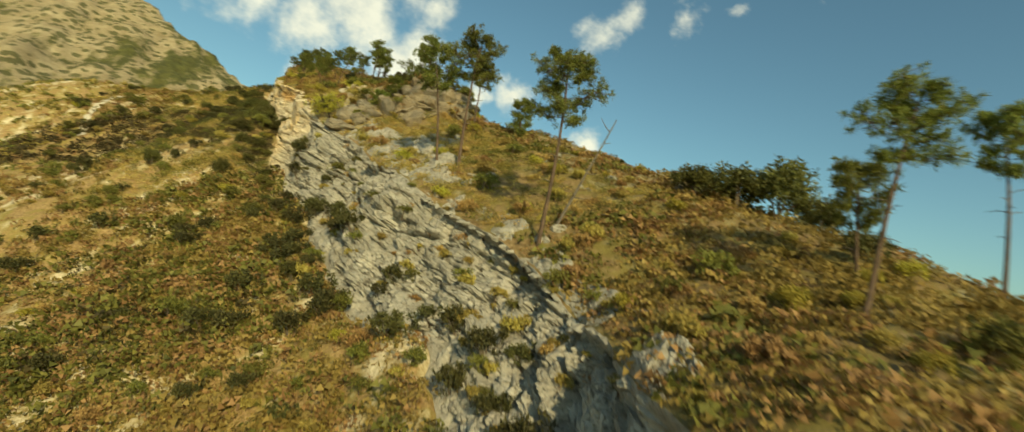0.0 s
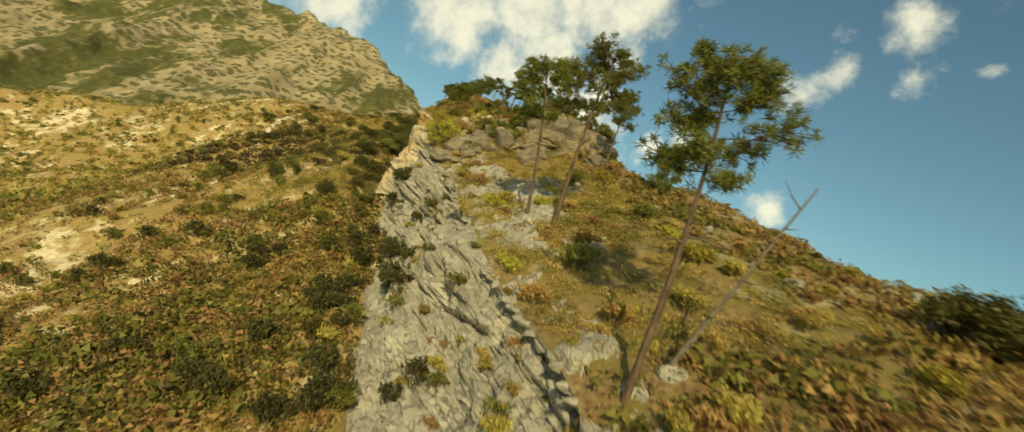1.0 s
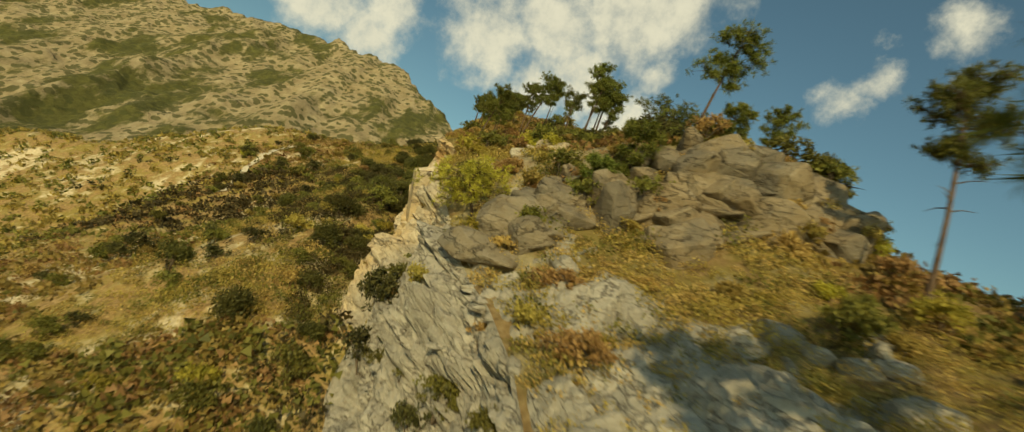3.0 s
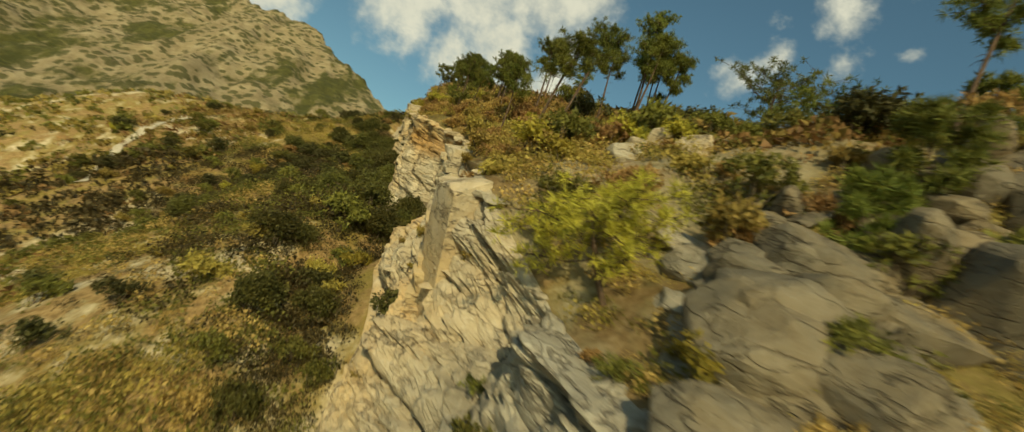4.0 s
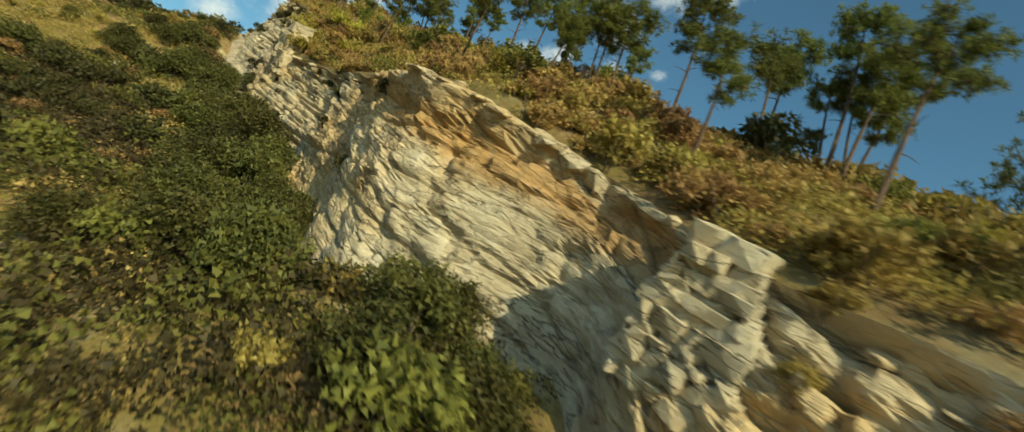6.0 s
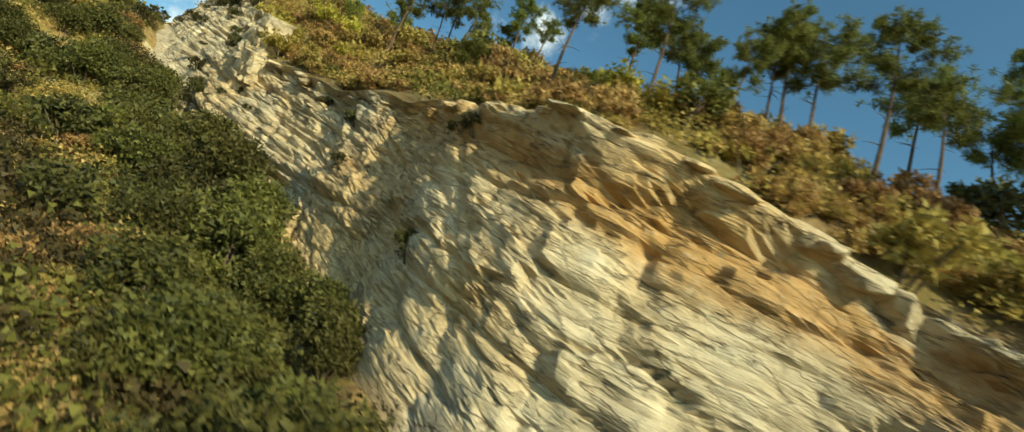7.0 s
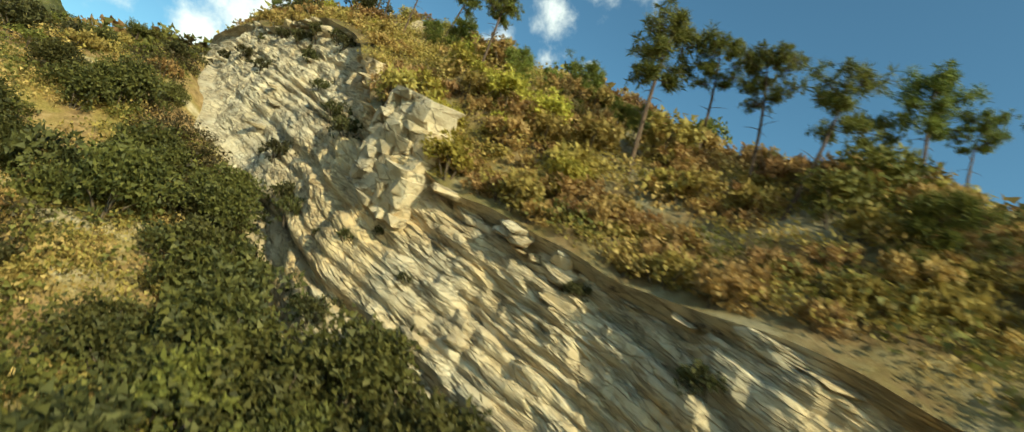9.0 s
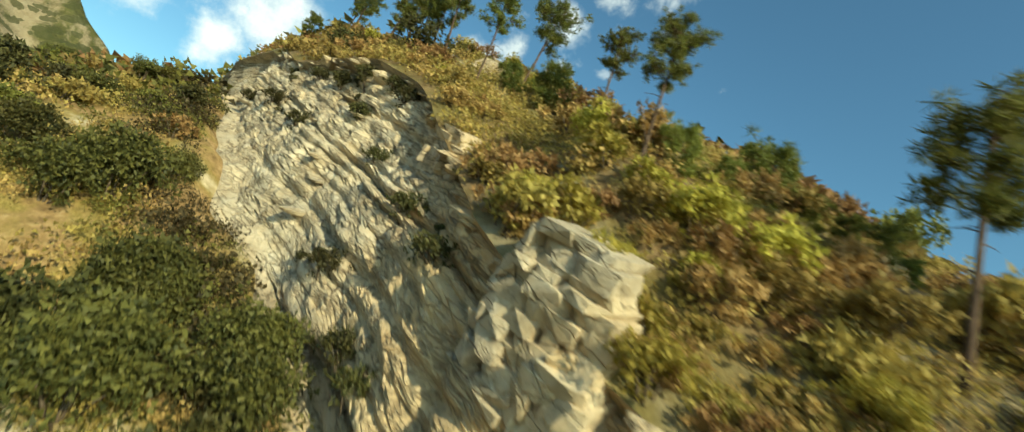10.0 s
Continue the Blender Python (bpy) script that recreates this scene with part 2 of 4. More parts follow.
def bark(name, a, b):
    s = Shade(name)
    plates = s.noise(5.0, 5, 0.65, s.nt.nodes.new("ShaderNodeTexCoord").outputs["Object"], ((0, 0, 0), (1.6, 1.6, .5)))
    fine = s.noise(22.0, 5, 0.7)
    c = s.ramp(plates, [(0.35, a), (0.65, b)])
    c = s.mix(s.math("MULTIPLY", s.step(fine, 0.5, 0.7), 0.4), c, tuple(v * 1.5 for v in b))
    return s.finish(c, 0.9, s.math("ADD", plates, s.math("MULTIPLY", fine, 0.4)), 0.9, 0.04)


M_CLIFF = limestone("ochre_limestone", 1.0, 0.45, 0.95, True)
M_BUTTRESS = limestone("smooth_ochre_limestone", 0.8, 0.25, 0.95)
M_WHITE = limestone("white_limestone", 0.3, 0.4, 0.98)
M_ROCK = limestone("grey_limestone", 0.35, 0.6, 0.38)
M_SOIL = soil("stony_soil", 0.85, 1.5)
M_SOIL_TOP = soil("ridge_soil", 0.45)
M_BARK = bark("pine_bark", (.045, .032, .024), (.15, .098, .066))
M_DEADWOOD = bark("grey_deadwood", (.06, .05, .04), (.17, .145, .115))
M_TWIG = bark("twig_bark", (.06, .045, .03), (.15, .115, .08))
M_NEEDLE = leafy("pine_needles", (0.058, 0.075, 0.017), (0.125, 0.148, 0.032), (0.245, 0.250, 0.055), .35)
M_NEEDLE_DRY = leafy("dry_pine_needles", (0.098, 0.072, 0.023), (0.169, 0.130, 0.042), (0.247, 0.195, 0.065), .30)
M_GREEN = leafy("green_shrub_leaves", (0.060, 0.066, 0.017), (0.128, 0.128, 0.030), (0.235, 0.220, 0.052), .33)
M_DARK = leafy("dark_oak_leaves", (0.028, 0.030, 0.011), (0.058, 0.058, 0.019), (0.108, 0.098, 0.032), .25)
# scrub leaves with the shade of the gully put into their colour
M_SHADE = leafy("shade_darkened_leaves", (0.028, 0.023, 0.009), (0.058, 0.047, 0.018), (0.110, 0.086, 0.032), .22)
M_OLIVE = leafy("olive_garrigue_leaves", (0.168, 0.136, 0.038), (0.320, 0.252, 0.068), (0.490, 0.380, 0.112), .38)
M_BROWN = leafy("dry_heath_twigs", (0.165, 0.100, 0.038), (0.330, 0.205, 0.075), (0.510, 0.345, 0.135), .30)
M_YELLOW = leafy("yellow_green_leaves", (0.190, 0.176, 0.030), (0.350, 0.310, 0.052), (0.530, 0.450, 0.090), .42)
M_OAK = leafy("oak_leaves", (0.030, 0.034, 0.010), (0.066, 0.068, 0.018), (0.140, 0.130, 0.034), .24)

# ---- the lie of the land ----
def hash3(ix, iy, iz, seed=0):
    h = (ix.astype(np.int64) * 374761393 + iy.astype(np.int64) * 668265263 + iz.astype(np.int64) * 2147483647 + seed * 1274126177) & 0xFFFFFFFF
    h = ((h ^ (h >> 13)) * 1274126177) & 0xFFFFFFFF
    h = ((h ^ (h >> 16)) * 2246822519) & 0xFFFFFFFF
    return ((h ^ (h >> 15)) & 0xFFFFFF) / float(0xFFFFFF)


def vnoise(x, y, z=0.0, seed=0):
    """Smooth value noise in -1..1."""
    x, y, z = np.broadcast_arrays(np.asarray(x, float), np.asarray(y, float), np.asarray(z, float))
    ix, iy, iz = np.floor(x), np.floor(y), np.floor(z)
    fx, fy, fz = x - ix, y - iy, z - iz
    fx, fy, fz = (f * f * (3 - 2 * f) for f in (fx, fy, fz))
    total = 0
    for dx in (0, 1):
        for dy in (0, 1):
            for dz in (0, 1):
                w = (fx if dx else 1 - fx) * (fy if dy else 1 - fy) * (fz if dz else 1 - fz)
                total = total + w * hash3(ix + dx, iy + dy, iz + dz, seed)
    return total * 2 - 1


def fbm(x, y, z=0.0, octaves=4, seed=0):
    total, amp = 0, 0.5
    for k in range(octaves):
        total = total + amp * vnoise(np.asarray(x) * 2 ** k, np.asarray(y) * 2 ** k, np.asarray(z) * 2 ** k, seed + k * 17)
        amp *= 0.5
    return total


def smooth(v, lo, hi):
    f = np.clip((np.asarray(v, float) - lo) / (hi - lo), 0, 1)
    return f * f * (3 - 2 * f)


def line(y, ys, vs):
    """A soft broken line through the stations ys, vs."""
    y = np.asarray(y, float)
    return sum(np.interp(y + d, ys, vs) for d in (-0.8, -0.4, 0.0, 0.4, 0.8)) / 5


Y_CREST = (-40, 12, 30, 38, 51.5, 62, 70, 78, 83.5, 86.3, 92, 96, 98, 100, 102, 104, 105.5, 107, 109, 111, 113, 117, 121, 126, 130, 133, 135, 137.5, 141, 144, 147, 150, 160, 175, 230, 300)
X_CREST = (20, 21.5, 25.5, 24, 16.8, 14, 11.3, 6.5, 4.2, 1.6, 1.5, 0.4, -0.2, 0.2, 0.5, 0.2, -1.0, -2.6, -4.3, -5.2, -5.6, -5.8, -6.2, -7.0, -8.1, -9.4, -10.5, -10.7, -10.3, -10.3, -10.8, -11.8, -12.6, -13.8, -20, -28)
Z_CREST = (-8, 13.2, 14.4, 17.8, 22.6, 25.4, 28, 31, 32.4, 36.3, 37.6, 38.5, 38.9, 39.6, 40.4, 41.0, 41.4, 41.8, 42.4, 42.9, 43.2, 44.2, 45.0, 45.6, 46.6, 47.3, 48.1, 49.8, 52.2, 53.8, 55.4, 56.2, 58.2, 61.5, 57, 28)
Y_RIDGE = (-40, 20, 37, 55, 72, 79, 85, 92, 100, 106, 115, 122, 130, 137, 145, 155, 168, 185, 230, 300)
X_RIDGE = (66, 53, 45, 41, 38, 29, 22, 18, 16, 14, 8, 6, 4, 2, -1, -4, -6, -8, -13, -20)
Z_RIDGE = (0, 20.5, 26, 31.5, 36.6, 38.3, 40, 43.0, 47.3, 49.0, 50.4, 51.2, 52.2, 55.8, 59.4, 62.4, 66, 69, 61, 30)
Y_DEPTH = (-40, 20, 45, 62, 75, 90, 97, 103, 106, 110, 114, 118, 125, 136, 143, 150, 165, 200, 260, 300)
GULLY = (-1, -2.4, 0.5, 3.0, 4.4, 3.8, 1.2, 0.0, 0.0, 0)      # depth of the gully; filled with scree and soil where negative
Y_GULLY = (-40, 40, 75, 90, 100, 119, 128, 140, 165, 200)
FOOT_RUN = (8, 7, 5.4, 4.6, 3.8, 3.2, 2.6, 0.6, 0.2, 0.3, 0.6, 0.6, 0.7, 1.0, 2.4, 3.0, 2.6, 3, 3, 2)


def crest_x(y): return line(y, Y_CREST, X_CREST) + 1.1 * fbm(np.asarray(y) / 7.0, 3.3, 0, 3, 5)
def crest_z(y): return line(y, Y_CREST, Z_CREST) + 0.9 * fbm(np.asarray(y) / 5.0, 8.1, 0, 3, 6)
def foot_x(y): return crest_x(y) - line(y, Y_DEPTH, FOOT_RUN) * (1 + 0.45 * fbm(np.asarray(y) / 6.5, 5.7, 0, 3, 7))


def hillside(x, y):
    """The long slope on the far side of the gully, falling to the left and towards the start."""
    x, y = np.asarray(x, float), np.asarray(y, float)
    yy = np.minimum(y, 164) - 0.55 * np.clip(y - 168, 0, 150)
    z = 0.5 * x + 0.42 * yy - 8.4 - 9.0 * (1 - smooth(y, 66, 100)) + 0.8 * smooth(y, 112, 132) - 2.3 * smooth(y, 146, 166)
    z = np.where(x < -140, 0.42 * yy - 8.4 - 70 - 60 * np.tanh((-140 - x) / 120.0) + 0.10 * (-140 - x), z)
    z = z + np.interp(x, (-400, -200, -139, -87, -60, -29, -15, 0), (40, 32, 25, 15.5, 12.2, 7, 2.6, 0)) * smooth(y, 126, 172)
    z = z - 0.34 * np.clip(-170 - x, 0, 350)
    gully = np.exp(-((x - foot_x(np.clip(y, -40, 300)) + 1.5) / 2.9) ** 2) * line(y, Y_GULLY, GULLY)
    return z - gully + 5.0 * fbm(x / 34.0, y / 34.0, 0, 4, 11) + 1.3 * fbm(x / 6.0, y / 6.0, 0, 3, 12)


def hilltop(x, y):
    """The shrubby back of the fin, rising from the crest to the skyline and falling away behind it."""
    x, y = np.asarray(x, float), np.asarray(y, float)
    yc = np.clip(y, -40, 300)
    cx, cz = crest_x(yc), crest_z(yc)
    rx, rz = line(yc, Y_RIDGE, X_RIDGE), line(yc, Y_RIDGE, Z_RIDGE)
    f = (x - cx) / np.maximum(rx - cx, 1.0)
    full = 0.7 - 0.55 * smooth(y, 103, 107) * (1 - smooth(y, 114, 119))
    up = cz + (rz - cz) * np.where(f < 1, np.sin(np.clip(f, 0, 1) * 1.5708) * full + np.clip(f, 0, 1) * (1 - full), 1)
    beyond = np.maximum(x - rx, 0)
    down = np.where(beyond < 14, 0.013 * beyond ** 2, 2.55 + 0.364 * (beyond - 14))
    knoll = 4.6 * np.exp(-((x - 19) / 8.5) ** 2 - ((y - 84) / np.where(y < 84, 4.6, 6.0)) ** 2)
    knoll = knoll * smooth(x - cx, 0.0, 2.5)
    knoll = knoll + 1.5 * smooth(x - cx, 0.5, 4.0) * smooth(y, 112, 122) * (1 - smooth(y, 136, 144)) * (1 - smooth(x, 8, 16))
    rough = (1.5 * fbm(x / 9.0, y / 9.0, 0, 4, 21) + 0.5 * fbm(x / 2.0, y / 2.0, 0, 3, 22)) * smooth(x - cx, 0, 3.0)
    return np.maximum(up - down + knoll + rough, -150.0 + 0.02 * x)


def sheet(name, grids, material, flat=False):
    """One mesh from a grid of points (rows, columns, 3)."""
    pts = np.asarray(grids)
    r, c = pts.shape[:2]
    i = np.arange(r * c).reshape(r, c)
    quads = np.stack([i[:-1, :-1], i[:-1, 1:], i[1:, 1:], i[1:, :-1]], -1).reshape(-1, 4)
    return raw_mesh(name, pts.reshape(-1, 3), quads, material, flat)


def raw_mesh(name, verts, faces, material, flat=False):
    me = bpy.data.meshes.new(name)
    faces = np.asarray(faces, np.int32)
    n, k = faces.shape
    me.vertices.add(len(verts))
    me.vertices.foreach_set("co", np.asarray(verts, np.float32).ravel())
    me.loops.add(n * k)
    me.loops.foreach_set("vertex_index", faces.ravel())
    me.polygons.add(n)
    me.polygons.foreach_set("loop_start", np.arange(n, dtype=np.int32) * k)
    me.polygons.foreach_set("loop_total", np.full(n, k, np.int32))
    me.polygons.foreach_set("use_smooth", np.full(n, not flat))
    me.materials.append(material)
    me.update(calc_edges=True)
    return me


ROWS_Y = np.concatenate([np.arange(-40, 20, 1.0), np.arange(20, 172, 0.25), np.arange(172, 300, 1.5), [300.0]])


def cliff_points(ys, v):
    """Points of the rock wall: v = 0 at its foot, 1 at the crest. Beds step in and out, cross joints cut them into blocks."""
    y, v = np.meshgrid(ys, v, indexing="ij")
    cx, cz, fx = crest_x(y), crest_z(y), foot_x(y)
    fz = hillside(fx, y) - 0.6
    lean = v ** 0.85
    x = fx + (cx - fx) * (0.25 * v + 0.75 * lean)
    z = fz + (cz - fz) * v
    bed = z - 0.33 * y - 0.15 * x + (0.5 - 0.3 * smooth(y, 118, 127)) * fbm(y / 14.0, z / 9.0, 0, 2, 31)
    smooth_wall = smooth(y, 96, 101) * (1 - smooth(y, 118, 126))
    slabby = smooth(y, 118, 127)      # long unbroken slabs towards the top of the fin
    rugged = (0.22 + 0.30 * slabby + 0.55 * smooth(fbm(y / 13.0, bed / 5.0, 0, 3, 33), -0.12, 0.22)) * (1 - 0.78 * smooth_wall)
    wave = 0.35 - 0.2 * slabby
    def beds(thick, seed):
        k = np.floor(bed / thick + wave * vnoise(y / 11.0, 0, 0, seed))
        f = bed / thick + wave * vnoise(y / 11.0, 0, 0, seed) - k
        along = y / (thick * (4.5 + 2.5 * slabby)) + 7.0 * hash3(k, k * 0, k * 0, seed)
        j = np.floor(along)
        return hash3(k, j, k * 0, seed + 1) - 0.5 + 0.35 * (hash3(k, k * 0 + 3, k * 0, seed + 2) - 0.5), f, along - j
    slab, fs, js = beds(4.6, 36)
    big, fb, _ = beds(2.3, 40)
    mid, fm, jm = beds(0.85, 50)
    thin, ft, _ = beds(0.32, 60)
    notch = lambda f, w: -np.exp(-(np.minimum(f, 1 - f) / w) ** 2)
    d = 0.6 * big + 0.32 * mid + 0.08 * thin + 0.22 * notch(fm, 0.12) + 0.45 * notch(fb, 0.06) + 0.25 * notch(jm, 0.05) + 0.04 * notch(ft, 0.2)
    d = d * rugged + (1.3 + 1.2 * (1 - smooth(y, 78, 95)) - 0.8 * smooth_wall) * (1 - 0.4 * slabby) * fbm(y / 8.0, z / 7.0, 0, 3, 71) + (0.30 - 0.16 * smooth_wall - 0.20 * slabby) * fbm(y / 1.3, z / 1.3, x / 1.3, 3, 72) + smooth_wall * (0.06 * thin + 0.35 * fbm(y / 2.6, z / 2.2, x / 2.6, 3, 75))
    d = d + (0.9 * slab + 0.5 * notch(js, 0.02) + 0.35 * notch(fs, 0.03)) * (1 - 0.7 * smooth_wall)
    for long, thick, amp, seed in ((4.6, 3.0, 0.9, 201), (1.9, 1.3, 0.66, 211), (0.85, 0.65, 0.32, 221)):
        shift = 0.35 * fbm(y / 2.0, z / 2.0, x / 2.0, 2, seed + 7)
        own, au, av, gap = cells(y / long + shift, bed / thick + shift, seed)
        tilt = au * (hash3(np.floor(own * 999), np.floor(own * 77), own * 0, 5) - 0.5) + av * (hash3(np.floor(own * 999), np.floor(own * 77), own * 0, 6) - 0.5)
        d = d + amp * ((own - 0.5) + 0.9 * tilt - 0.35 * np.exp(-(gap / 0.05) ** 2)) * (1 - 0.55 * smooth_wall - (0.72 if long > 1 else 0.1) * slabby)
    d = np.where(d > 0, d * (0.45 + 0.55 * smooth(v, 0.05, 0.4)), d)
    edge = smooth(v, 0.0, 0.10) * (1 - smooth(v, 0.93 + 0.055 * smooth(y, 92, 98), 1.0))
    # the brown overhang below the brow
    brow = smooth_wall * np.exp(-((v - 0.86) / 0.06) ** 2) * -0.15 + smooth_wall * np.exp(-((v - 0.955) / 0.03) ** 2) * 0.25
    d = (d * (1 - 0.3 * smooth(y, 112, 120)) + brow - 0.6 * smooth(y, 114, 120)) * edge
    nx, nz = -0.93, 0.36
    return np.stack([x + d * nx, y - 0.30 * d, z + d * nz], -1)


def cells(u, v, seed):
    """Broken blocks: each cell's own random values, the way from its middle, and the nearness of its joint."""
    iu, iv = np.floor(u), np.floor(v)
    best, second = np.full(u.shape, 9.0), np.full(u.shape, 9.0)
    own, au, av = np.zeros_like(u), np.zeros_like(u), np.zeros_like(u)
    for du in (-1, 0, 1):
        for dv in (-1, 0, 1):
            cu, cv = iu + du, iv + dv
            pu, pv = cu + hash3(cu, cv, cu * 0, seed), cv + hash3(cu, cv, cu * 0, seed + 1)
            far = np.maximum(np.abs(u - pu), np.abs(v - pv)) * 0.6 + np.hypot(u - pu, v - pv) * 0.4
            near = far < best
            second = np.where(near, best, np.minimum(second, far))
            own, au, av = np.where(near, hash3(cu, cv, cu * 0, seed + 2), own), np.where(near, u - pu, au), np.where(near, v - pv, av)
            best = np.where(near, far, best)
    return own, au, av, second - best


def build_land():
    ys = ROWS_Y
    run = np.concatenate([np.linspace(0, 30, 44), 30 + np.geomspace(0.8, 900, 46)])
    y, d = np.meshgrid(ys, run, indexing="ij")
    x = foot_x(y) - d
    z = hillside(x, y)
    z[:, 0] -= 0.6
    left = new("hillside", sheet("hillside", np.stack([x, y, z], -1), M_SOIL))
    tagged(left, "stony scrub-covered hillside of tan soil and dry grass", "ground", kind="structure")
    v = np.concatenate([np.linspace(0, 0.9, 100), np.linspace(0.9, 1, 14)[1:]])
    wall = new("cliff", sheet("cliff", cliff_points(ys, v), M_CLIFF, True))
    tagged(wall, "layered ochre and grey limestone cliff with tilted beds and ledges", "cliff", kind="structure")
    run = np.concatenate([np.linspace(0, 45, 62), 45 + np.geomspace(1.2, 1500, 26)])
    y, d = np.meshgrid(ys, run, indexing="ij")
    x = crest_x(y) + d
    z = hilltop(x, y)
    right = new("hilltop", sheet("hilltop", np.stack([x, y, z], -1), M_SOIL_TOP))
    tagged(right, "dry scrubby hilltop of brown soil behind the cliff edge", "ground", kind="structure")
    # the country all round, out to the horizon
    far_x = np.concatenate([-np.geomspace(4500, 60, 40), np.linspace(-50, 50, 14), np.geomspace(60, 4500, 40)])
    far_y = np.concatenate([np.geomspace(1, 4000, 34)[::-1] * -1 - 40])
    x, y = np.meshgrid(far_x, far_y, indexing="xy")
    z = np.minimum(hillside(x, np.full_like(y, -40.0)), hilltop(x, np.full_like(y, -40.0))) - 6 + 0.42 * np.maximum(y, -300)
    z = np.maximum(z, -160) - 0.5
    back = new("valley", sheet("valley", np.stack([x, y, z], -1)[::-1], M_SOIL))
    tagged(back, "distant valley floor of dry scrub", "ground", kind="structure")
    far_y = np.concatenate([np.linspace(300, 470, 40), np.geomspace(480, 4500, 22)])
    far_x = np.concatenate([-np.geomspace(4500, 250, 22), np.linspace(-240, 120, 90), np.geomspace(130, 4500, 24)])
    x, y = np.meshgrid(far_x, far_y, indexing="xy")
    y0 = 300.0
    z_at = np.where(x < foot_x(y0), hillside(x, y), hilltop(x, np.full_like(x, y0)) + 0.44 * (np.minimum(y, 385) - y0))
    drop = np.maximum(y - 420, 0)
    z = z_at - 0.35 * np.minimum(drop, 160) - 0.3
    z = np.where((x > 150), np.maximum(z, -150), z)
    far = new("upper_slope", sheet("upper_slope", np.stack([x, y, z], -1), M_SOIL))
    tagged(far, "upper hillside of dry scrub reaching the skyline", "ground", kind="structure")


X_PEAK = (-2600, -1500, -1047, -833, -729, -608, -492, -379, -301, -238, -176, -121, -70, -20)
Y_PEAK = (1300, 950, 818, 794, 781, 769, 748, 708, 675, 642, 590, 537, 480, 430)
Z_PEAK = (150, 190, 212, 229, 243, 260, 261, 245, 234, 219, 183, 147, 112, 70)


def build_mountain():
    """The mountain that closes the valley: ribs of pale rock between green gullies."""
    s = np.concatenate([np.linspace(-2600, -1100, 60)[:-1], np.linspace(-1100, -20, 330)])
    peak_y, peak_z = np.interp(s, X_PEAK, Y_PEAK), np.interp(s, X_PEAK, Z_PEAK)
    t = np.concatenate([np.linspace(-1.0, 0, 30)[:-1], np.linspace(0, 0.7, 90)[:-1], np.linspace(0.7, 1, 20)])
    a, b = np.meshgrid(np.arange(len(s)), t, indexing="ij")
    x0, y0, z0 = s[a], peak_y[a], peak_z[a]
    run = 560.0
    x = x0 + 0.30 * b * run * np.where(b > 0, 1, 0.2)
    y = y0 - b * run
    fall = np.where(b > 0, 0.60 * b, -1.0 * b) * run
    rib = (0.5 - np.abs(vnoise(x / 95.0 + y / 240.0, y / 400.0, 0, 81))) * 22 + 9 * (0.5 - np.abs(vnoise(x / 33.0 + y / 130.0, y / 160.0, 0, 82)))
    z = z0 - fall + rib * smooth(np.abs(b), 0.0, 0.14) + 11 * fbm(x / 26.0, y / 26.0, 0, 5, 83) + 6 * fbm(s[a] / 30.0, 0, 0, 3, 84)
    m = new("mountain", sheet("mountain", np.stack([x, y, z], -1), M_MOUNTAIN))
    tagged(m, "rocky mountain with pale limestone ribs and green scrub", "mountain", kind="structure")


def mountain_cover():
    s = Shade("mountain_scrub")
    ribs = s.noise(1.0, 9, 0.70, stretch=((0, 0, radians(16)), (0.021, 0.0075, 0.010)))
    rock = s.ramp(s.noise(0.07, 8, 0.78), [(0.3, (.21, .165, .09)), (0.5, (.37, .295, .175)), (0.72, (.54, .45, .29))])
    green = s.ramp(s.noise(0.16, 7, 0.75), [(0.3, (.055, .060, .018)), (0.7, (.16, .15, .045))])
    c = s.mix(s.step(ribs, 0.49, 0.57), rock, green)
    dots = s.node("ShaderNodeTexVoronoi", Scale=0.135)
    s.link(s.coord.outputs["Position"], dots.inputs["Vector"])
    size = s.math("ADD", 0.16, s.math("MULTIPLY", s.noise(0.03, 4, .6), 0.55))
    spot = s.math("LESS_THAN", dots.outputs["Distance"], size)
    c = s.mix(s.math("MULTIPLY", spot, 0.8), c, (.075, .08, .026))
    return s.finish(c, 0.95, s.math("ADD", s.noise(0.10, 7, 0.75), s.math("MULTIPLY", spot, 0.25)), 1.0, 5.0)


M_MOUNTAIN = mountain_cover()
build_land()
build_mountain()

# ---- plants: meshes made once, then set out ----
def part(name, me, parent, label=""):
    ob = new(name, me)
    ob.parent = parent
    return tagged(ob, label)


def leaf_cards(rng, centres, size, per, stretch=1.0, long=1.6):
    """Small bent leaves in clumps round the centres."""
    n = len(centres) * per
    c = np.repeat(centres, per, 0)
    off = rng.normal(0, 1, (n, 3))
    off /= np.linalg.norm(off, axis=1)[:, None]
    pos = c + off * (rng.random((n, 1)) ** 0.6) * size[0] * np.array((1, 1, stretch))
    a = rng.normal(0, 1, (n, 3)) * 0.8 + off
    a /= np.linalg.norm(a, axis=1)[:, None]
    b = np.cross(a, rng.normal(0, 1, (n, 3)))
    b /= np.linalg.norm(b, axis=1)[:, None] + 1e-6
    s = size[1] * (0.6 + 0.8 * rng.random((n, 1)))
    verts = np.stack([pos - b * s * .6, pos + a * s * long * 1.05, pos + b * s * .6], 1).reshape(-1, 3)
    return verts, np.arange(n * 3).reshape(-1, 3)


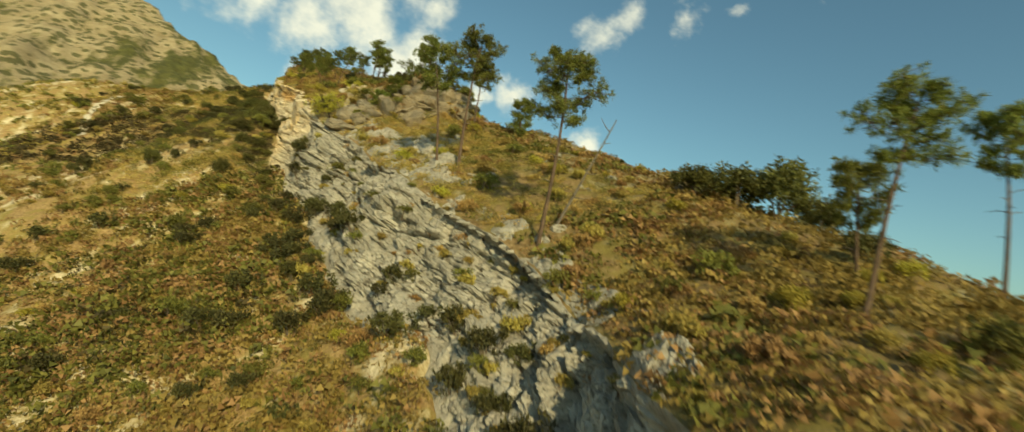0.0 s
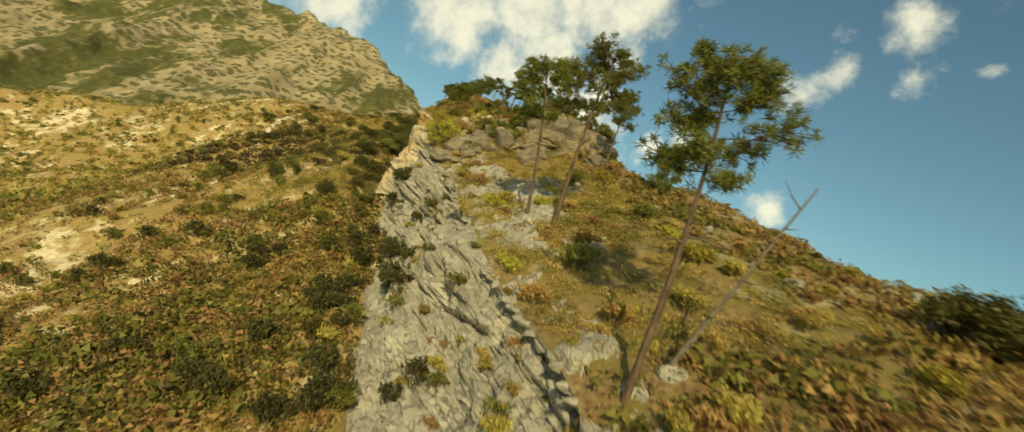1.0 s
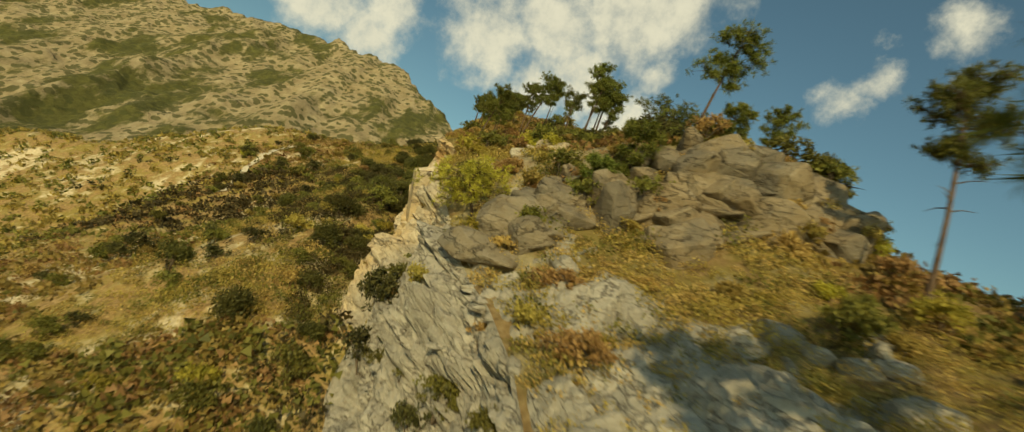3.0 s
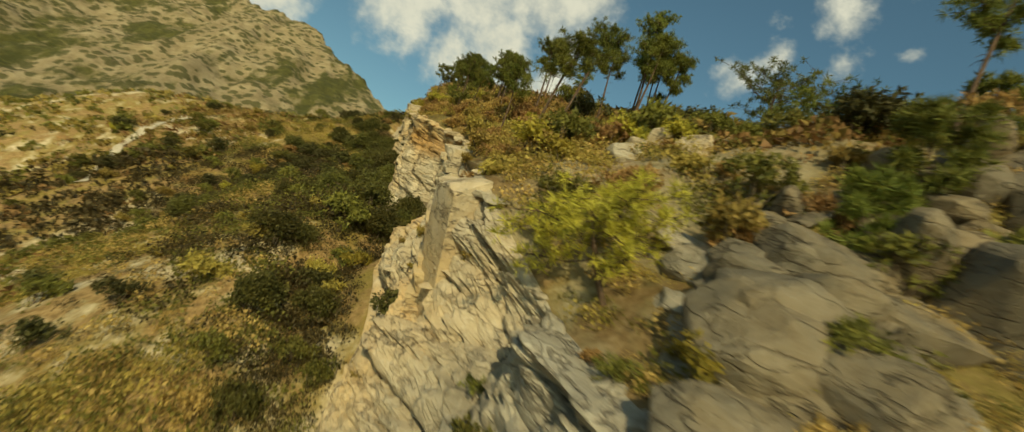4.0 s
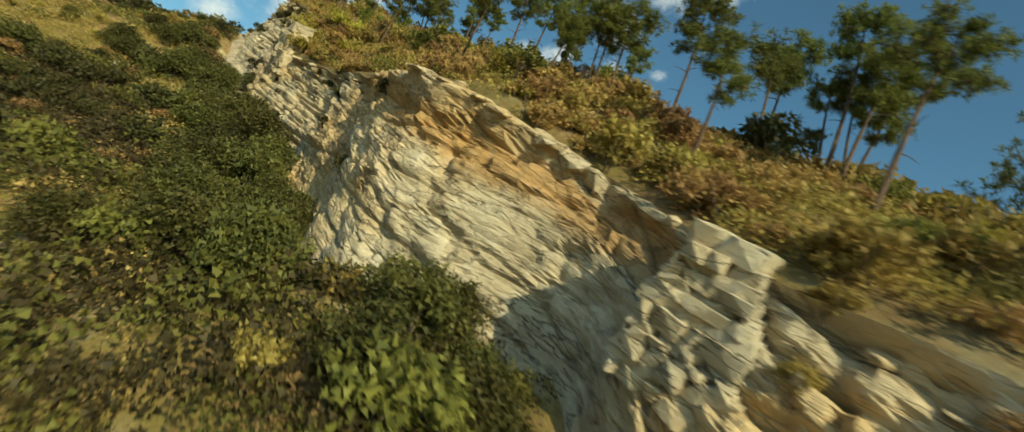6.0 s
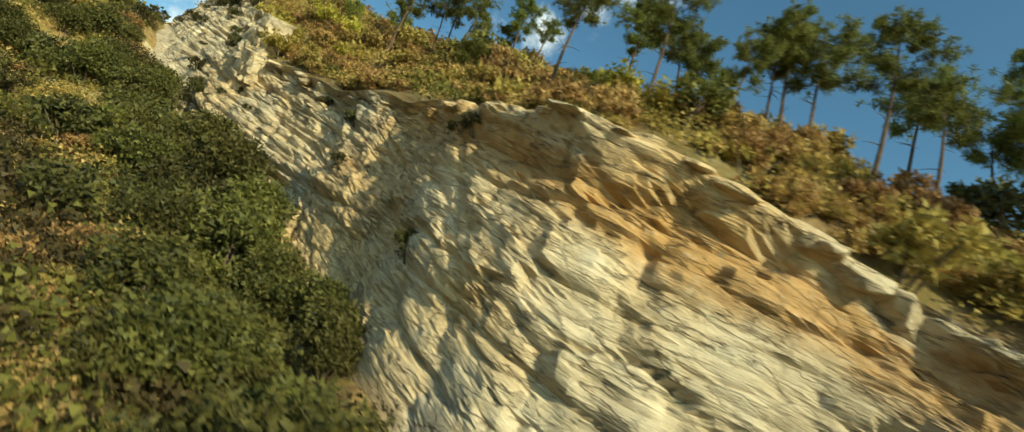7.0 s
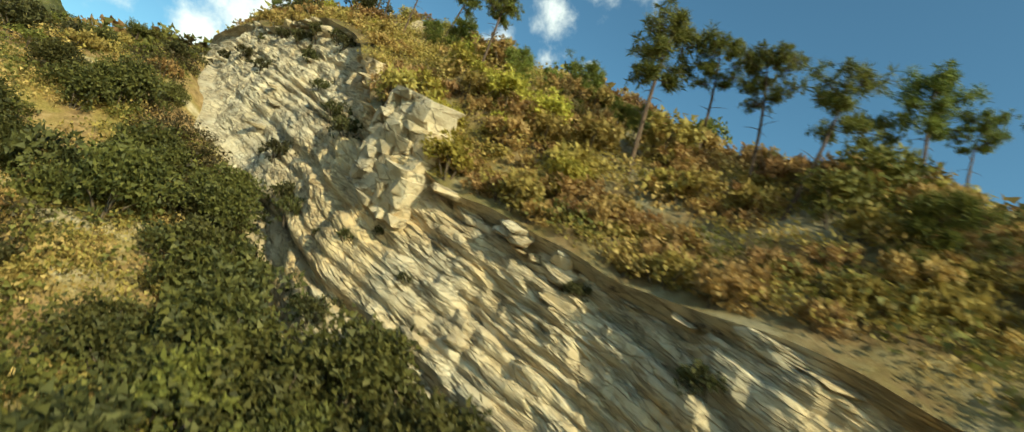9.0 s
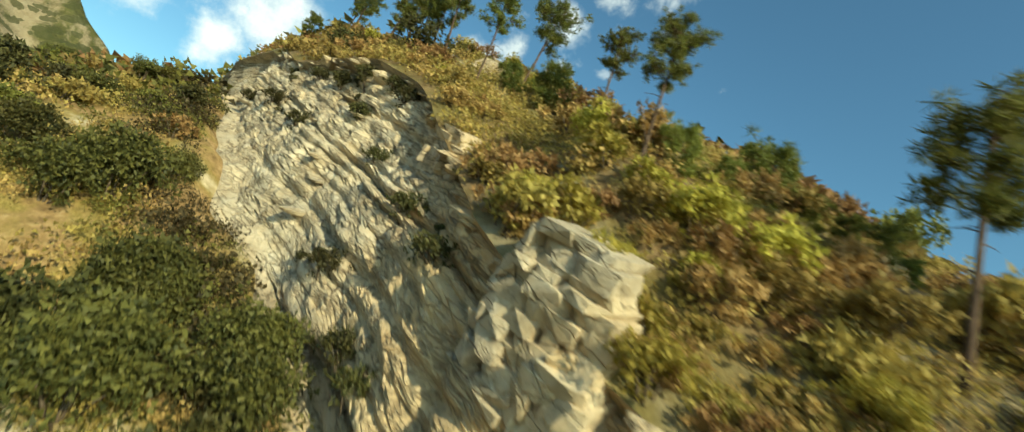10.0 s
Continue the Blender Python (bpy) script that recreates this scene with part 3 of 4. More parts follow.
def tube(points, radii, sides=6):
    """A tapered limb along points."""
    pts, verts, faces = [Vector(p) for p in points], [], []
    for k, p in enumerate(pts):
        way = (pts[min(k + 1, len(pts) - 1)] - pts[max(k - 1, 0)]).normalized()
        side = way.cross(Vector((0.31, 0.95, 0.12))).normalized()
        up = way.cross(side)
        for j in range(sides):
            a = 2 * math.pi * j / sides
            verts.append(p + (side * math.cos(a) + up * math.sin(a)) * radii[k] * (1 + 0.12 * math.sin(3 * a + k)))
    for k in range(len(pts) - 1):
        for j in range(sides):
            q = (j + 1) % sides
            faces.append((k * sides + j, k * sides + q, (k + 1) * sides + q, (k + 1) * sides + j))
    return np.array([tuple(v) for v in verts]), np.array(faces)


def join(pieces):
    verts, faces, n = [], [], 0
    for v, f in pieces:
        verts.append(v)
        faces.append(np.asarray(f) + n)
        n += len(v)
    return np.concatenate(verts), np.concatenate(faces)


def shrub_meshes(seed, spread, tall, clumps, per, leaf, material, lumps=3):
    """A rounded, uneven bush of unit-free metres: foliage and stems."""
    rng = np.random.default_rng(seed)
    lobes = [(rng.uniform(-.45, .45) * spread, rng.uniform(-.45, .45) * spread, rng.uniform(.35, .62) * tall, rng.uniform(.45, .7)) for _ in range(lumps)]
    cs = []
    while len(cs) < clumps:
        lx, ly, lz, r = lobes[rng.integers(lumps)]
        d = rng.normal(0, 1, 3)
        d /= np.linalg.norm(d)
        d[2] = abs(d[2]) if rng.random() < .8 else d[2]
        k = r * (0.62 + 0.42 * rng.random())
        p = np.array((lx + d[0] * spread * k, ly + d[1] * spread * k, lz + d[2] * tall * k * .75))
        if p[2] > 0.04 * tall:
            cs.append(p)
    cs = np.array(cs)
    foliage = raw_mesh("foliage", *leaf_cards(rng, cs, (0.17 * spread, leaf), per), material, True)
    stems = []
    for _ in range(6):
        p = cs[rng.integers(len(cs))]
        base = np.array((rng.uniform(-.1, .1), rng.uniform(-.1, .1), -0.35))
        mid = base * .5 + p * .5 + np.array((0, 0, .1 * tall))
        stems.append(tube([base, mid, p], [.035 * spread, .022 * spread, .008], 4))
    return foliage, raw_mesh("woody_base", *join(stems), M_TWIG)


SHRUBS = {   # kind: spread, height, clumps, leaves a clump, leaf size, material, lumps, label
    "green_shrub": (1.1, 1.3, 46, 24, .078, M_GREEN, 4, "rounded green maquis shrub on stony ground"),
    "dark_bush": (1.3, 1.7, 58, 20, .095, M_DARK, 4, "dense dark green evergreen bush"),
    "olive_shrub": (0.9, 0.8, 42, 24, .068, M_OLIVE, 3, "low olive-brown garrigue shrub on dry soil"),
    "heath_shrub": (0.8, 0.9, 42, 26, .060, M_BROWN, 3, "dry brown heath shrub with thin twigs"),
    "yellow_shrub": (1.1, 1.2, 48, 24, .080, M_YELLOW, 4, "bright yellow-green leafy shrub in the sun"),
    "oak_bush": (2.3, 3.4, 165, 26, .112, M_OAK, 7, "large leafy oak bush at the foot of the cliff"),
}
VARIANTS = {kind: [shrub_meshes(100 + 10 * k + j, *row[:7]) for j in range(3)] for k, (kind, row) in enumerate(SHRUBS.items())}


def low_clump(seed, leaves, leaf):
    """A light copy of a bush for the distance: about a metre across."""
    rng = np.random.default_rng(seed)
    d = rng.normal(0, 1, (leaves, 3))
    d /= np.linalg.norm(d, axis=1)[:, None]
    d[:, 2] = np.abs(d[:, 2])
    c = d * rng.uniform(.55, 1.0, (leaves, 1)) * np.array((.95, .95, .85))
    return leaf_cards(rng, c, (.12, leaf), 1, 1, 1.1)


def ground_at(x, y):
    x, y = np.asarray(x, float), np.asarray(y, float)
    yc = np.clip(y, -40, 300)
    return np.where(x < foot_x(yc), hillside(x, y), hilltop(x, y))


def stand(kind, x, y, size, turn, sink=0.12, z=None):
    """One shrub as a thing of its own, its mesh shared with its like."""
    foliage, stems = VARIANTS[kind][int(turn * 7) % 3]
    root = new(kind)
    root.matrix_basis = pose(x, y, (float(ground_at(x, y)) if z is None else z) - sink, 0, 0, turn) @ Matrix.Diagonal((size, size, size * (.85 + .3 * ((turn * 13) % 1)), 1))
    part("foliage", foliage, root)
    part("woody_base", stems, root)
    return tagged(root, SHRUBS[kind][7], "shrub", ("oak bushes" if kind == "oak_bush" else kind.replace("_", " ").replace("bush", "bushe") + "s") + " on the slopes")


def carpet(name, label, material, where, protos, category="scrub"):
    """Many bushes joined into one object: where = rows of x, y, z, size, turn."""
    rng = np.random.default_rng(len(where))
    pick = rng.integers(len(protos), size=len(where))
    vs, fs, n = [], [], 0
    for k, (pv, pf) in enumerate(protos):
        w = where[pick == k]
        if not len(w):
            continue
        ca, sa = np.cos(w[:, 4])[:, None], np.sin(w[:, 4])[:, None]
        px, py, pz = pv[None, :, 0], pv[None, :, 1], pv[None, :, 2]
        s = w[:, 3][:, None]
        x = (px * ca - py * sa) * s + w[:, 0][:, None]
        y = (px * sa + py * ca) * s + w[:, 1][:, None]
        z = pz * s * 0.95 + w[:, 2][:, None]
        vs.append(np.stack([x, y, z], -1).reshape(-1, 3))
        f = pf[None] + (np.arange(len(w)) * len(pv))[:, None, None] + n
        fs.append(f.reshape(-1, pf.shape[1]))
        n += len(w) * len(pv)
    ob = new(name, raw_mesh(name, np.concatenate(vs), np.concatenate(fs), material, True))
    return tagged(ob, label, category, kind="stuff")


# ---- pines ----
def puff(rng, centre, radius, needles, size):
    """A round tuft of needles at a twig's end."""
    d = rng.normal(0, 1, (needles, 3))
    d[:, 2] += 0.35
    d /= np.linalg.norm(d, axis=1)[:, None]
    b = np.cross(d, rng.normal(0, 1, (needles, 3)))
    b /= np.linalg.norm(b, axis=1)[:, None] + 1e-6
    root = centre + d * radius * rng.uniform(0.0, 0.45, (needles, 1))
    tip = centre + d * radius * rng.uniform(0.75, 1.1, (needles, 1))
    v = np.stack([root - b * size, tip, root + b * size], 1).reshape(-1, 3)
    return v, np.arange(needles * 3).reshape(-1, 3)


def make_pine(name, label, seed, height, bare, spread, limbs, tufts, girth, bend=0.3, top_heavy=0.6, stubs=6, material=None, tuft_size=0.50, droop=0.0):
    """A pine: leaning bare trunk, limbs in the upper part, tufts of needles on their twigs. Height along +z."""
    rng = np.random.default_rng(seed)
    root = new(name)
    phase = rng.uniform(0, 6.28)
    def axis(f):
        return np.array((bend * math.sin(f * 2.6 + phase) * f * height * .06, bend * math.cos(f * 2.1 + phase) * f * height * .06, -0.4 + f * (height + 0.4)))
    fs = np.linspace(0, 1, 12)
    part("trunk", raw_mesh("trunk", *tube([axis(f) for f in fs], [girth * (1.25 - .25 * min(1, f * 8)) * (1 - f) ** .75 + .02 for f in fs], 9), M_BARK), root, "bare reddish-brown trunk")
    crown = []
    for k in range(limbs):
        f = bare + (0.985 - bare) * (k + rng.random() * .8) / limbs
        a = k * 2.4 + rng.uniform(-.5, .5)
        g = (f - bare) / (1 - bare)
        shape = (math.sin(math.pi * min(1, .22 + .78 * g * top_heavy + (1 - top_heavy) * .3)) + .15)
        reach = spread * shape * rng.uniform(.6, 1.15)
        start = axis(f)
        rise = (0.15 + 0.75 * g) * reach - droop * reach
        tip = start + np.array((math.cos(a) * reach, math.sin(a) * reach, min(rise, height - .3 - start[2])))
        mid = (start + tip) / 2 + np.array((rng.uniform(-.1, .1) * reach, rng.uniform(-.1, .1) * reach, -0.12 * reach))
        thick = max(.02, girth * .34 * (1 - f * .6))
        pieces = [tube([start, mid, tip], [thick, thick * .65, .012], 5)]
        many = max(2, int(tufts / limbs * (.5 + shape)))
        for _ in range(many):
            u = rng.uniform(.45, 1.05)
            p = (mid + (tip - mid) * (u - .5) * 2) if u > .5 else start + (mid - start) * u * 2
            q = p + rng.normal(0, 1, 3) * reach * np.array((.20, .20, .13)) + np.array((0, 0, .04 * reach))
            pieces.append(tube([p, q], [.018, .008], 3))
            crown.append(q)
        v, fc = join(pieces)
        part("branch", raw_mesh("branch", v, fc, M_BARK), root)
    for k in range(stubs):
        f = rng.uniform(.3, bare + .05)
        a = rng.uniform(0, 6.28)
        s, r = axis(f), rng.uniform(.4, 1.3)
        e = s + np.array((math.cos(a) * r, math.sin(a) * r, rng.uniform(-.1, .25)))
        part("dead_branch", raw_mesh("dead_branch", *tube([s, (s + e) / 2 + np.array((0, 0, .08)), e], [.035, .022, .008], 4), M_DEADWOOD), root, "bare grey dead branch")
    for _ in range(6):
        crown.append(axis(0.96) + rng.normal(0, .22, 3))
    part("crown", raw_mesh("crown", *join([puff(rng, c, tuft_size * rng.uniform(.75, 1.25), 27, tuft_size * .066) for c in crown]), material or M_NEEDLE, True), root)
    return tagged(root, label, "pine tree", "pines on the ridge")


def make_snag(name, label, seed, height, girth, branches):
    rng = np.random.default_rng(seed)
    root = new(name)
    fs = np.linspace(0, 1, 8)
    path = [np.array((.05 * math.sin(4 * f), .05 * math.cos(3 * f), -0.3 + f * (height + .3))) for f in fs]
    part("trunk", raw_mesh("trunk", *tube(path, [girth * (1 - f * .75) for f in fs], 8), M_DEADWOOD), root)
    for k in range(branches):
        f = rng.uniform(.3, .98)
        a, r = rng.uniform(0, 6.28), rng.uniform(.4, 1.6) * min(1.0, height / 6)
        s = np.array((0, 0, f * height))
        e = s + np.array((math.cos(a) * r, math.sin(a) * r, rng.uniform(0, .6) * r))
        part("dead_branch", raw_mesh("dead_branch", *tube([s, (s + e) / 2 + np.array((0, 0, -.06)), e], [.05, .03, .01], 4), M_DEADWOOD), root)
    return tagged(root, label, "dead tree", "dead trees on the ridge")


def at_ground(x, y, tip=None, sink=0.0):
    """The pose of an upright of length 1 per metre whose top leans towards tip (dx, dy per metre of height)."""
    z = float(ground_at(x, y)) - sink
    way = Vector((tip[0], tip[1], 1)).normalized() if tip else Vector((0, 0, 1))
    return Matrix.Translation((x, y, z)) @ way.to_track_quat("Z", "Y").to_matrix().to_4x4()

# ---- rocks ----
def rock_mesh(seed, size, points=26, chop=0.35, square=3):
    """A broken block: the hull of points on a boxy ball, its corners softly worn."""
    rng = np.random.default_rng(seed)
    d = rng.normal(0, 1, (points, 3))
    d /= np.linalg.norm(d, axis=1)[:, None]
    boxy = d / (np.abs(d) ** square).sum(1)[:, None] ** (1 / square)
    p = boxy * rng.uniform(1 - chop, 1.0, (points, 1)) * np.array(size)
    bm = bmesh.new()
    for v in p:
        bm.verts.new(v)
    bmesh.ops.convex_hull(bm, input=bm.verts)
    loose = [v for v in bm.verts if not v.link_faces]
    bmesh.ops.delete(bm, geom=loose, context="VERTS")
    bmesh.ops.bevel(bm, geom=bm.edges[:], offset=0.045 * min(size), segments=1, affect="EDGES")
    me = bpy.data.meshes.new("rock")
    bm.to_mesh(me)
    bm.free()
    me.materials.append(M_ROCK)
    return me


BLOCKS = [rock_mesh(500 + k, s) for k, s in enumerate(((1, .8, .55), (.9, .9, .75), (1.2, .7, .45), (1, 1, 1), (1.3, .9, .4), (.8, .7, .9)))]
PALE = []
for block in BLOCKS:
    PALE.append(block.copy())
    PALE[-1].materials[0] = M_CLIFF
BED_TURN = Matrix.Rotation(radians(18.3), 4, "X") @ Matrix.Rotation(radians(-8.5), 4, "Y")


def rock(x, y, z, size, turn, tilt=True, label="angular grey limestone boulder on the knoll"):
    k = int(turn * 3.7) % len(BLOCKS)
    ob = new("boulder", (PALE if "pale" in label else BLOCKS)[k])
    ob.matrix_basis = Matrix.Translation((x, y, z)) @ (BED_TURN if tilt else Matrix()) @ pose(0, 0, 0, 12 * math.sin(turn * 5), 12 * math.cos(turn * 3), math.degrees(turn)) @ Matrix.Diagonal((size, size, size, 1))
    return tagged(ob, label, "boulder", "boulders on the ridge")


def cliff_rocks():
    """Loose blocks along the brow and standing proud of the face, parts of the cliff."""
    cliff = bpy.data.objects["cliff"]
    rng = np.random.default_rng(77)
    meshes = []
    for k, me in enumerate(BLOCKS):
        m = me.copy()
        m.materials[0] = M_CLIFF
        meshes.append(m)
    for k in range(280):
        y = rng.uniform(18, 168)
        edge = rng.random() < .72
        v = rng.uniform(.975, 1.0) if edge else rng.uniform(.15, .95)
        if not edge and 100 < y < 124 and rng.random() < .85:
            continue
        x, yy, z = cliff_points(np.array([y]), np.array([v]))[0, 0]
        s = rng.uniform(.25, .72) * (1.0 if edge else .8)
        ob = new("rock_block", meshes[rng.integers(len(meshes))])
        ob.parent = cliff
        ob.matrix_basis = Matrix.Translation((x + (.25 if edge else .12) * s, yy, z - .12 * s)) @ BED_TURN @ pose(0, 0, 0, 0, 0, float(rng.choice([0, 90, 180, 270]) + rng.uniform(-14, 14))) @ Matrix.Diagonal((s * .8, s * 1.7, s * (.6 if edge else .35), 1))


def knoll_rocks():
    rng = np.random.default_rng(31)
    for k in range(96):      # the bouldery brow of the knoll, large rounded blocks below and smaller ones on top
        f, row = rng.random(), k % 4
        x = 8.5 + 18 * f + rng.uniform(-1, 1)
        y = 76.6 + 1.6 * rng.random() + 2.0 * f + 1.35 * row
        z = float(hilltop(x, y)) + rng.uniform(-.4, .4) + .25 * row
        rock(x, y, z, (rng.uniform(1.5, 2.9), rng.uniform(1.3, 2.6), rng.uniform(1.0, 2.2), rng.uniform(.7, 1.4))[row], rng.uniform(0, 6.28))
    for x0, x1, y0, y1, n, lo, hi in ((14, 25, 66, 72, 34, .5, 1.4), (15, 22, 64, 69, 8, .5, 1.1), (19, 26, 49, 56, 14, .4, 1.1), (6, 14, 72, 77, 10, .5, 1.2), (30, 46, 40, 62, 22, .4, 1.1), (3, 9, 78, 84, 10, .5, 1.2),
                                      (4, 12, 82, 90, 12, .6, 1.5), (-4, 3, 132, 142, 12, .4, 1.1), (-8, 2, 148, 160, 14, .5, 1.4), (22, 30, 28, 40, 12, .4, 1.0)):
        for k in range(n):
            x, y = rng.uniform(x0, x1), rng.uniform(y0, y1)
            if x > float(crest_x(y)) + .4:
                rock(x, y, float(hilltop(x, y)) - .1, rng.uniform(lo, hi), rng.uniform(0, 6.28), True, "pale limestone slab lying among the shrubs")


knoll_rocks()
# buttresses that break the crest: stacks of tilted beds, each cut into blocks by joints
def bed_block(seed, size, material):
    """A squared block of one bed: corners knocked out of true, one or two broken off, edges chipped."""
    rng = np.random.default_rng(seed)
    bm = bmesh.new()
    for sx in (-1, 1):
        for sy in (-1, -.35, .3, 1):
            for sz in (-1, 1):
                k = np.array((sx, sy, sz)) * (1 + rng.uniform(-.30, .04, 3) * (1, .8 if abs(sy) == 1 else .3, .7))
                if rng.random() < .2:
                    k = k * (.72, .85, .9)
                bm.verts.new(k * size)
    bmesh.ops.convex_hull(bm, input=bm.verts)
    bmesh.ops.delete(bm, geom=[v for v in bm.verts if not v.link_faces], context="VERTS")
    bmesh.ops.bevel(bm, geom=bm.edges[:], offset=0.022 * min(size), segments=1, affect="EDGES")
    me = bpy.data.meshes.new("bed_block")
    bm.to_mesh(me)
    bm.free()
    me.materials.append(material)
    return me


WORN_BEDS = [bed_block(640 + k, (.5, .5, .5), M_BUTTRESS) for k in range(6)]
WHITE_BEDS = [bed_block(650 + k, (.5, .5, .5), M_WHITE) for k in range(6)]


def bedded_rock(x, y, z, size, seed, label, meshes, thick=.5, turn=12.0, core=None):
    """A nose of rock about size (wide, long, high) with its foot at x, y, z; beds step in and out."""
    rng = np.random.default_rng(seed)
    root = new("rock_buttress")
    root.matrix_basis = Matrix.Translation((x, y, z)) @ BED_TURN @ pose(0, 0, 0, 0, 0, turn)
    wide, long, high = size
    up = 0.0
    while up < high:
        t = thick * rng.uniform(.55, 1.35)
        f = up / high
        w, l = wide * (1 - .35 * f ** 2) * rng.uniform(.88, 1.06), long * (1 - .45 * f ** 1.5) * rng.uniform(.9, 1.05)
        at = -l / 2
        while at < l / 2 - .15:
            run = min(rng.uniform(.5, 1.4) * max(.8, long / 4), l / 2 - at)
            ob = part("bed_block", meshes[rng.integers(len(meshes))], root)
            ob.matrix_basis = Matrix.Translation((rng.uniform(-.06, .06) * wide, at + run / 2 + .12 * long * f, up + t / 2)) @ pose(0, 0, 0, rng.uniform(-2, 2), rng.uniform(-2, 2), rng.choice([0, 180]) + rng.uniform(-2.5, 2.5)) @ Matrix.Diagonal((w * 1.1, run * 1.22, t * 1.3, 1))
            at += run
        up += t
    if core:
        offset, half, spin, core_seed = core
        ob = part("smooth_face", bed_block(core_seed, half, M_BUTTRESS), root, "smooth cream fracture face")
        ob.matrix_basis = Matrix.Translation(offset) @ pose(0, 0, 0, 0, 0, spin)
    return tagged(root, label, "rock", "buttresses of the cliff")


bedded_rock(1.4, 91.4, 29.8, (2.2, 5.8, 6.4), 611, "tall ochre limestone buttress of tilted beds at the cliff edge", WORN_BEDS, .8, 4, ((.2, -2.3, 4.3), (.9, 1.3, 3.2), 24, 615))
bedded_rock(4.3, 88.6, 31.4, (2.4, 3.0, 4.0), 613, "broken ochre limestone buttress beside the cliff edge", WORN_BEDS, .8, 24)
bedded_rock(-9.5, 134.6, 45.8, (2.2, 3.6, 3.9), 612, "white-topped blocky limestone nose on the cliff crest", WHITE_BEDS, .36, 16)
bedded_rock(0.2, 99.6, 35.4, (2.2, 3.2, 3.7), 616, "pale broken limestone knob at the end of the smooth wall", WHITE_BEDS, .36, 20)
bedded_rock(-9.0, 142.6, 50.4, (2.0, 2.6, 2.8), 617, "white limestone block above the cliff crest", WHITE_BEDS, .4, 10)


def crest_outcrop():
    """Bare grey slabs that break through the soil behind the low end of the crest."""
    ys = np.arange(16, 84, .22)
    u = np.linspace(0, 1, 60)
    y, f = np.meshgrid(ys, u, indexing="ij")
    wide = line(y, (16, 40, 52, 58, 66, 74, 84), (3.0, 3.5, 4.5, 8.5, 10.5, 9.0, 5.0))
    x = crest_x(y) + .05 + f * wide
    own, au, av, gap = cells(x / 1.5 + .3 * fbm(x / 2, y / 2, 0, 2, 301), y / 2.1 + .3 * fbm(x / 2, y / 2, 0, 2, 302), 303)
    small, _, _, gap2 = cells(x / .55, y / .7, 305)
    rise = 1.5 * fbm(x / 5.0, y / 5.0, 0, 3, 306) - .05 + .4 * smooth(y, 52, 58) * (1 - smooth(y, 70, 76)) - .9 * smooth(f, .6, 1.0) + .55 * (own - .5) + .5 * (au * (own - .3) - av * .35) + .2 * (small - .5)
    rise = rise - .3 * np.exp(-(gap / .06) ** 2) - .12 * np.exp(-(gap2 / .08) ** 2)
    z = hilltop(x, y) + np.clip(rise, -1.0, 1.5) * smooth(f, 0.0, 0.08) - .12 * (1 - smooth(f, 0.0, 0.05))
    ob = new("outcrop", sheet("outcrop", np.stack([x, y, z], -1), M_CLIFF, True))
    tagged(ob, "bare grey limestone slabs breaking through the scrub", "rock outcrop", kind="structure")


crest_outcrop()

def footpath():
    """The pale trail that crosses the far hillside."""
    way = np.array(((-45.5, 134), (-46.8, 138), (-49.5, 144), (-49.6, 149), (-48.3, 155)))
    f = np.linspace(0, 4, 60)
    cx, cy = np.interp(f, range(5), way[:, 0]), np.interp(f, range(5), way[:, 1])
    across = np.linspace(-1, 1, 5)
    wide = 1.0 + .5 * vnoise(f * 2.3, 0, 0, 9)
    x = cx[:, None] + across * wide[:, None] * .75
    y = cy[:, None] - across * wide[:, None] * .1
    z = hillside(x, y) + .25
    ob = new("footpath", sheet("footpath", np.stack([x, y, z], -1)[:, ::-1], M_TRAIL))
    tagged(ob, "pale trodden gravel footpath across the slope", "path", kind="structure")


def trail_cover():
    s = Shade("pale_gravel")
    c = s.ramp(s.noise(1.3, 6, .7), [(.3, (.36, .31, .23)), (.7, (.58, .53, .43))])
    return s.finish(c, .95, s.noise(6, 5, .7), .7, .08)


M_TRAIL = trail_cover()
footpath()

# ---- pines set out on the ridge: x, y, height, lean per metre ----
PINES = [
    make_pine("pine_tree", "tall leaning pine with an open flat-topped crown", 1, 11.0, .60, 2.0, 14, 230, .125, .5),
    make_pine("pine_tree", "tall slender pine with a tufted crown", 2, 10.0, .58, 1.5, 13, 170, .125, .6),
    make_pine("pine_tree", "sparse pine with few high branches", 3, 10.5, .66, 1.8, 11, 130, .13, .8),
    make_pine("pine_tree", "full-crowned pine on the cliff top", 4, 9.0, .48, 1.7, 15, 230, .13, .5),
    make_pine("young_pine", "small bushy young pine", 5, 4.2, .12, 1.2, 14, 140, .08, .3, .35, 0),
    make_pine("pine_tree", "spreading umbrella pine with a dark crown", 6, 6.0, .42, 3.2, 14, 170, .17, .7, .5, 4),
    make_pine("bent_pine", "small bent pine with a broad yellow-green crown", 7, 3.6, .40, 2.9, 13, 150, .11, 1.2, .4, 2, M_YELLOW, .40),
    make_pine("dry_pine", "half-dead pine with brown needles", 8, 8.0, .45, 1.8, 12, 70, .14, .8, .6, 8, M_NEEDLE_DRY),
]
HEIGHTS = [11.0, 10.0, 10.5, 9.0, 4.2, 6.0, 3.6, 8.0, 9.5]
PINES.append(make_snag("dead_snag", "bare grey dead tree trunk leaning on the slope", 9, 9.5, .13, 5))
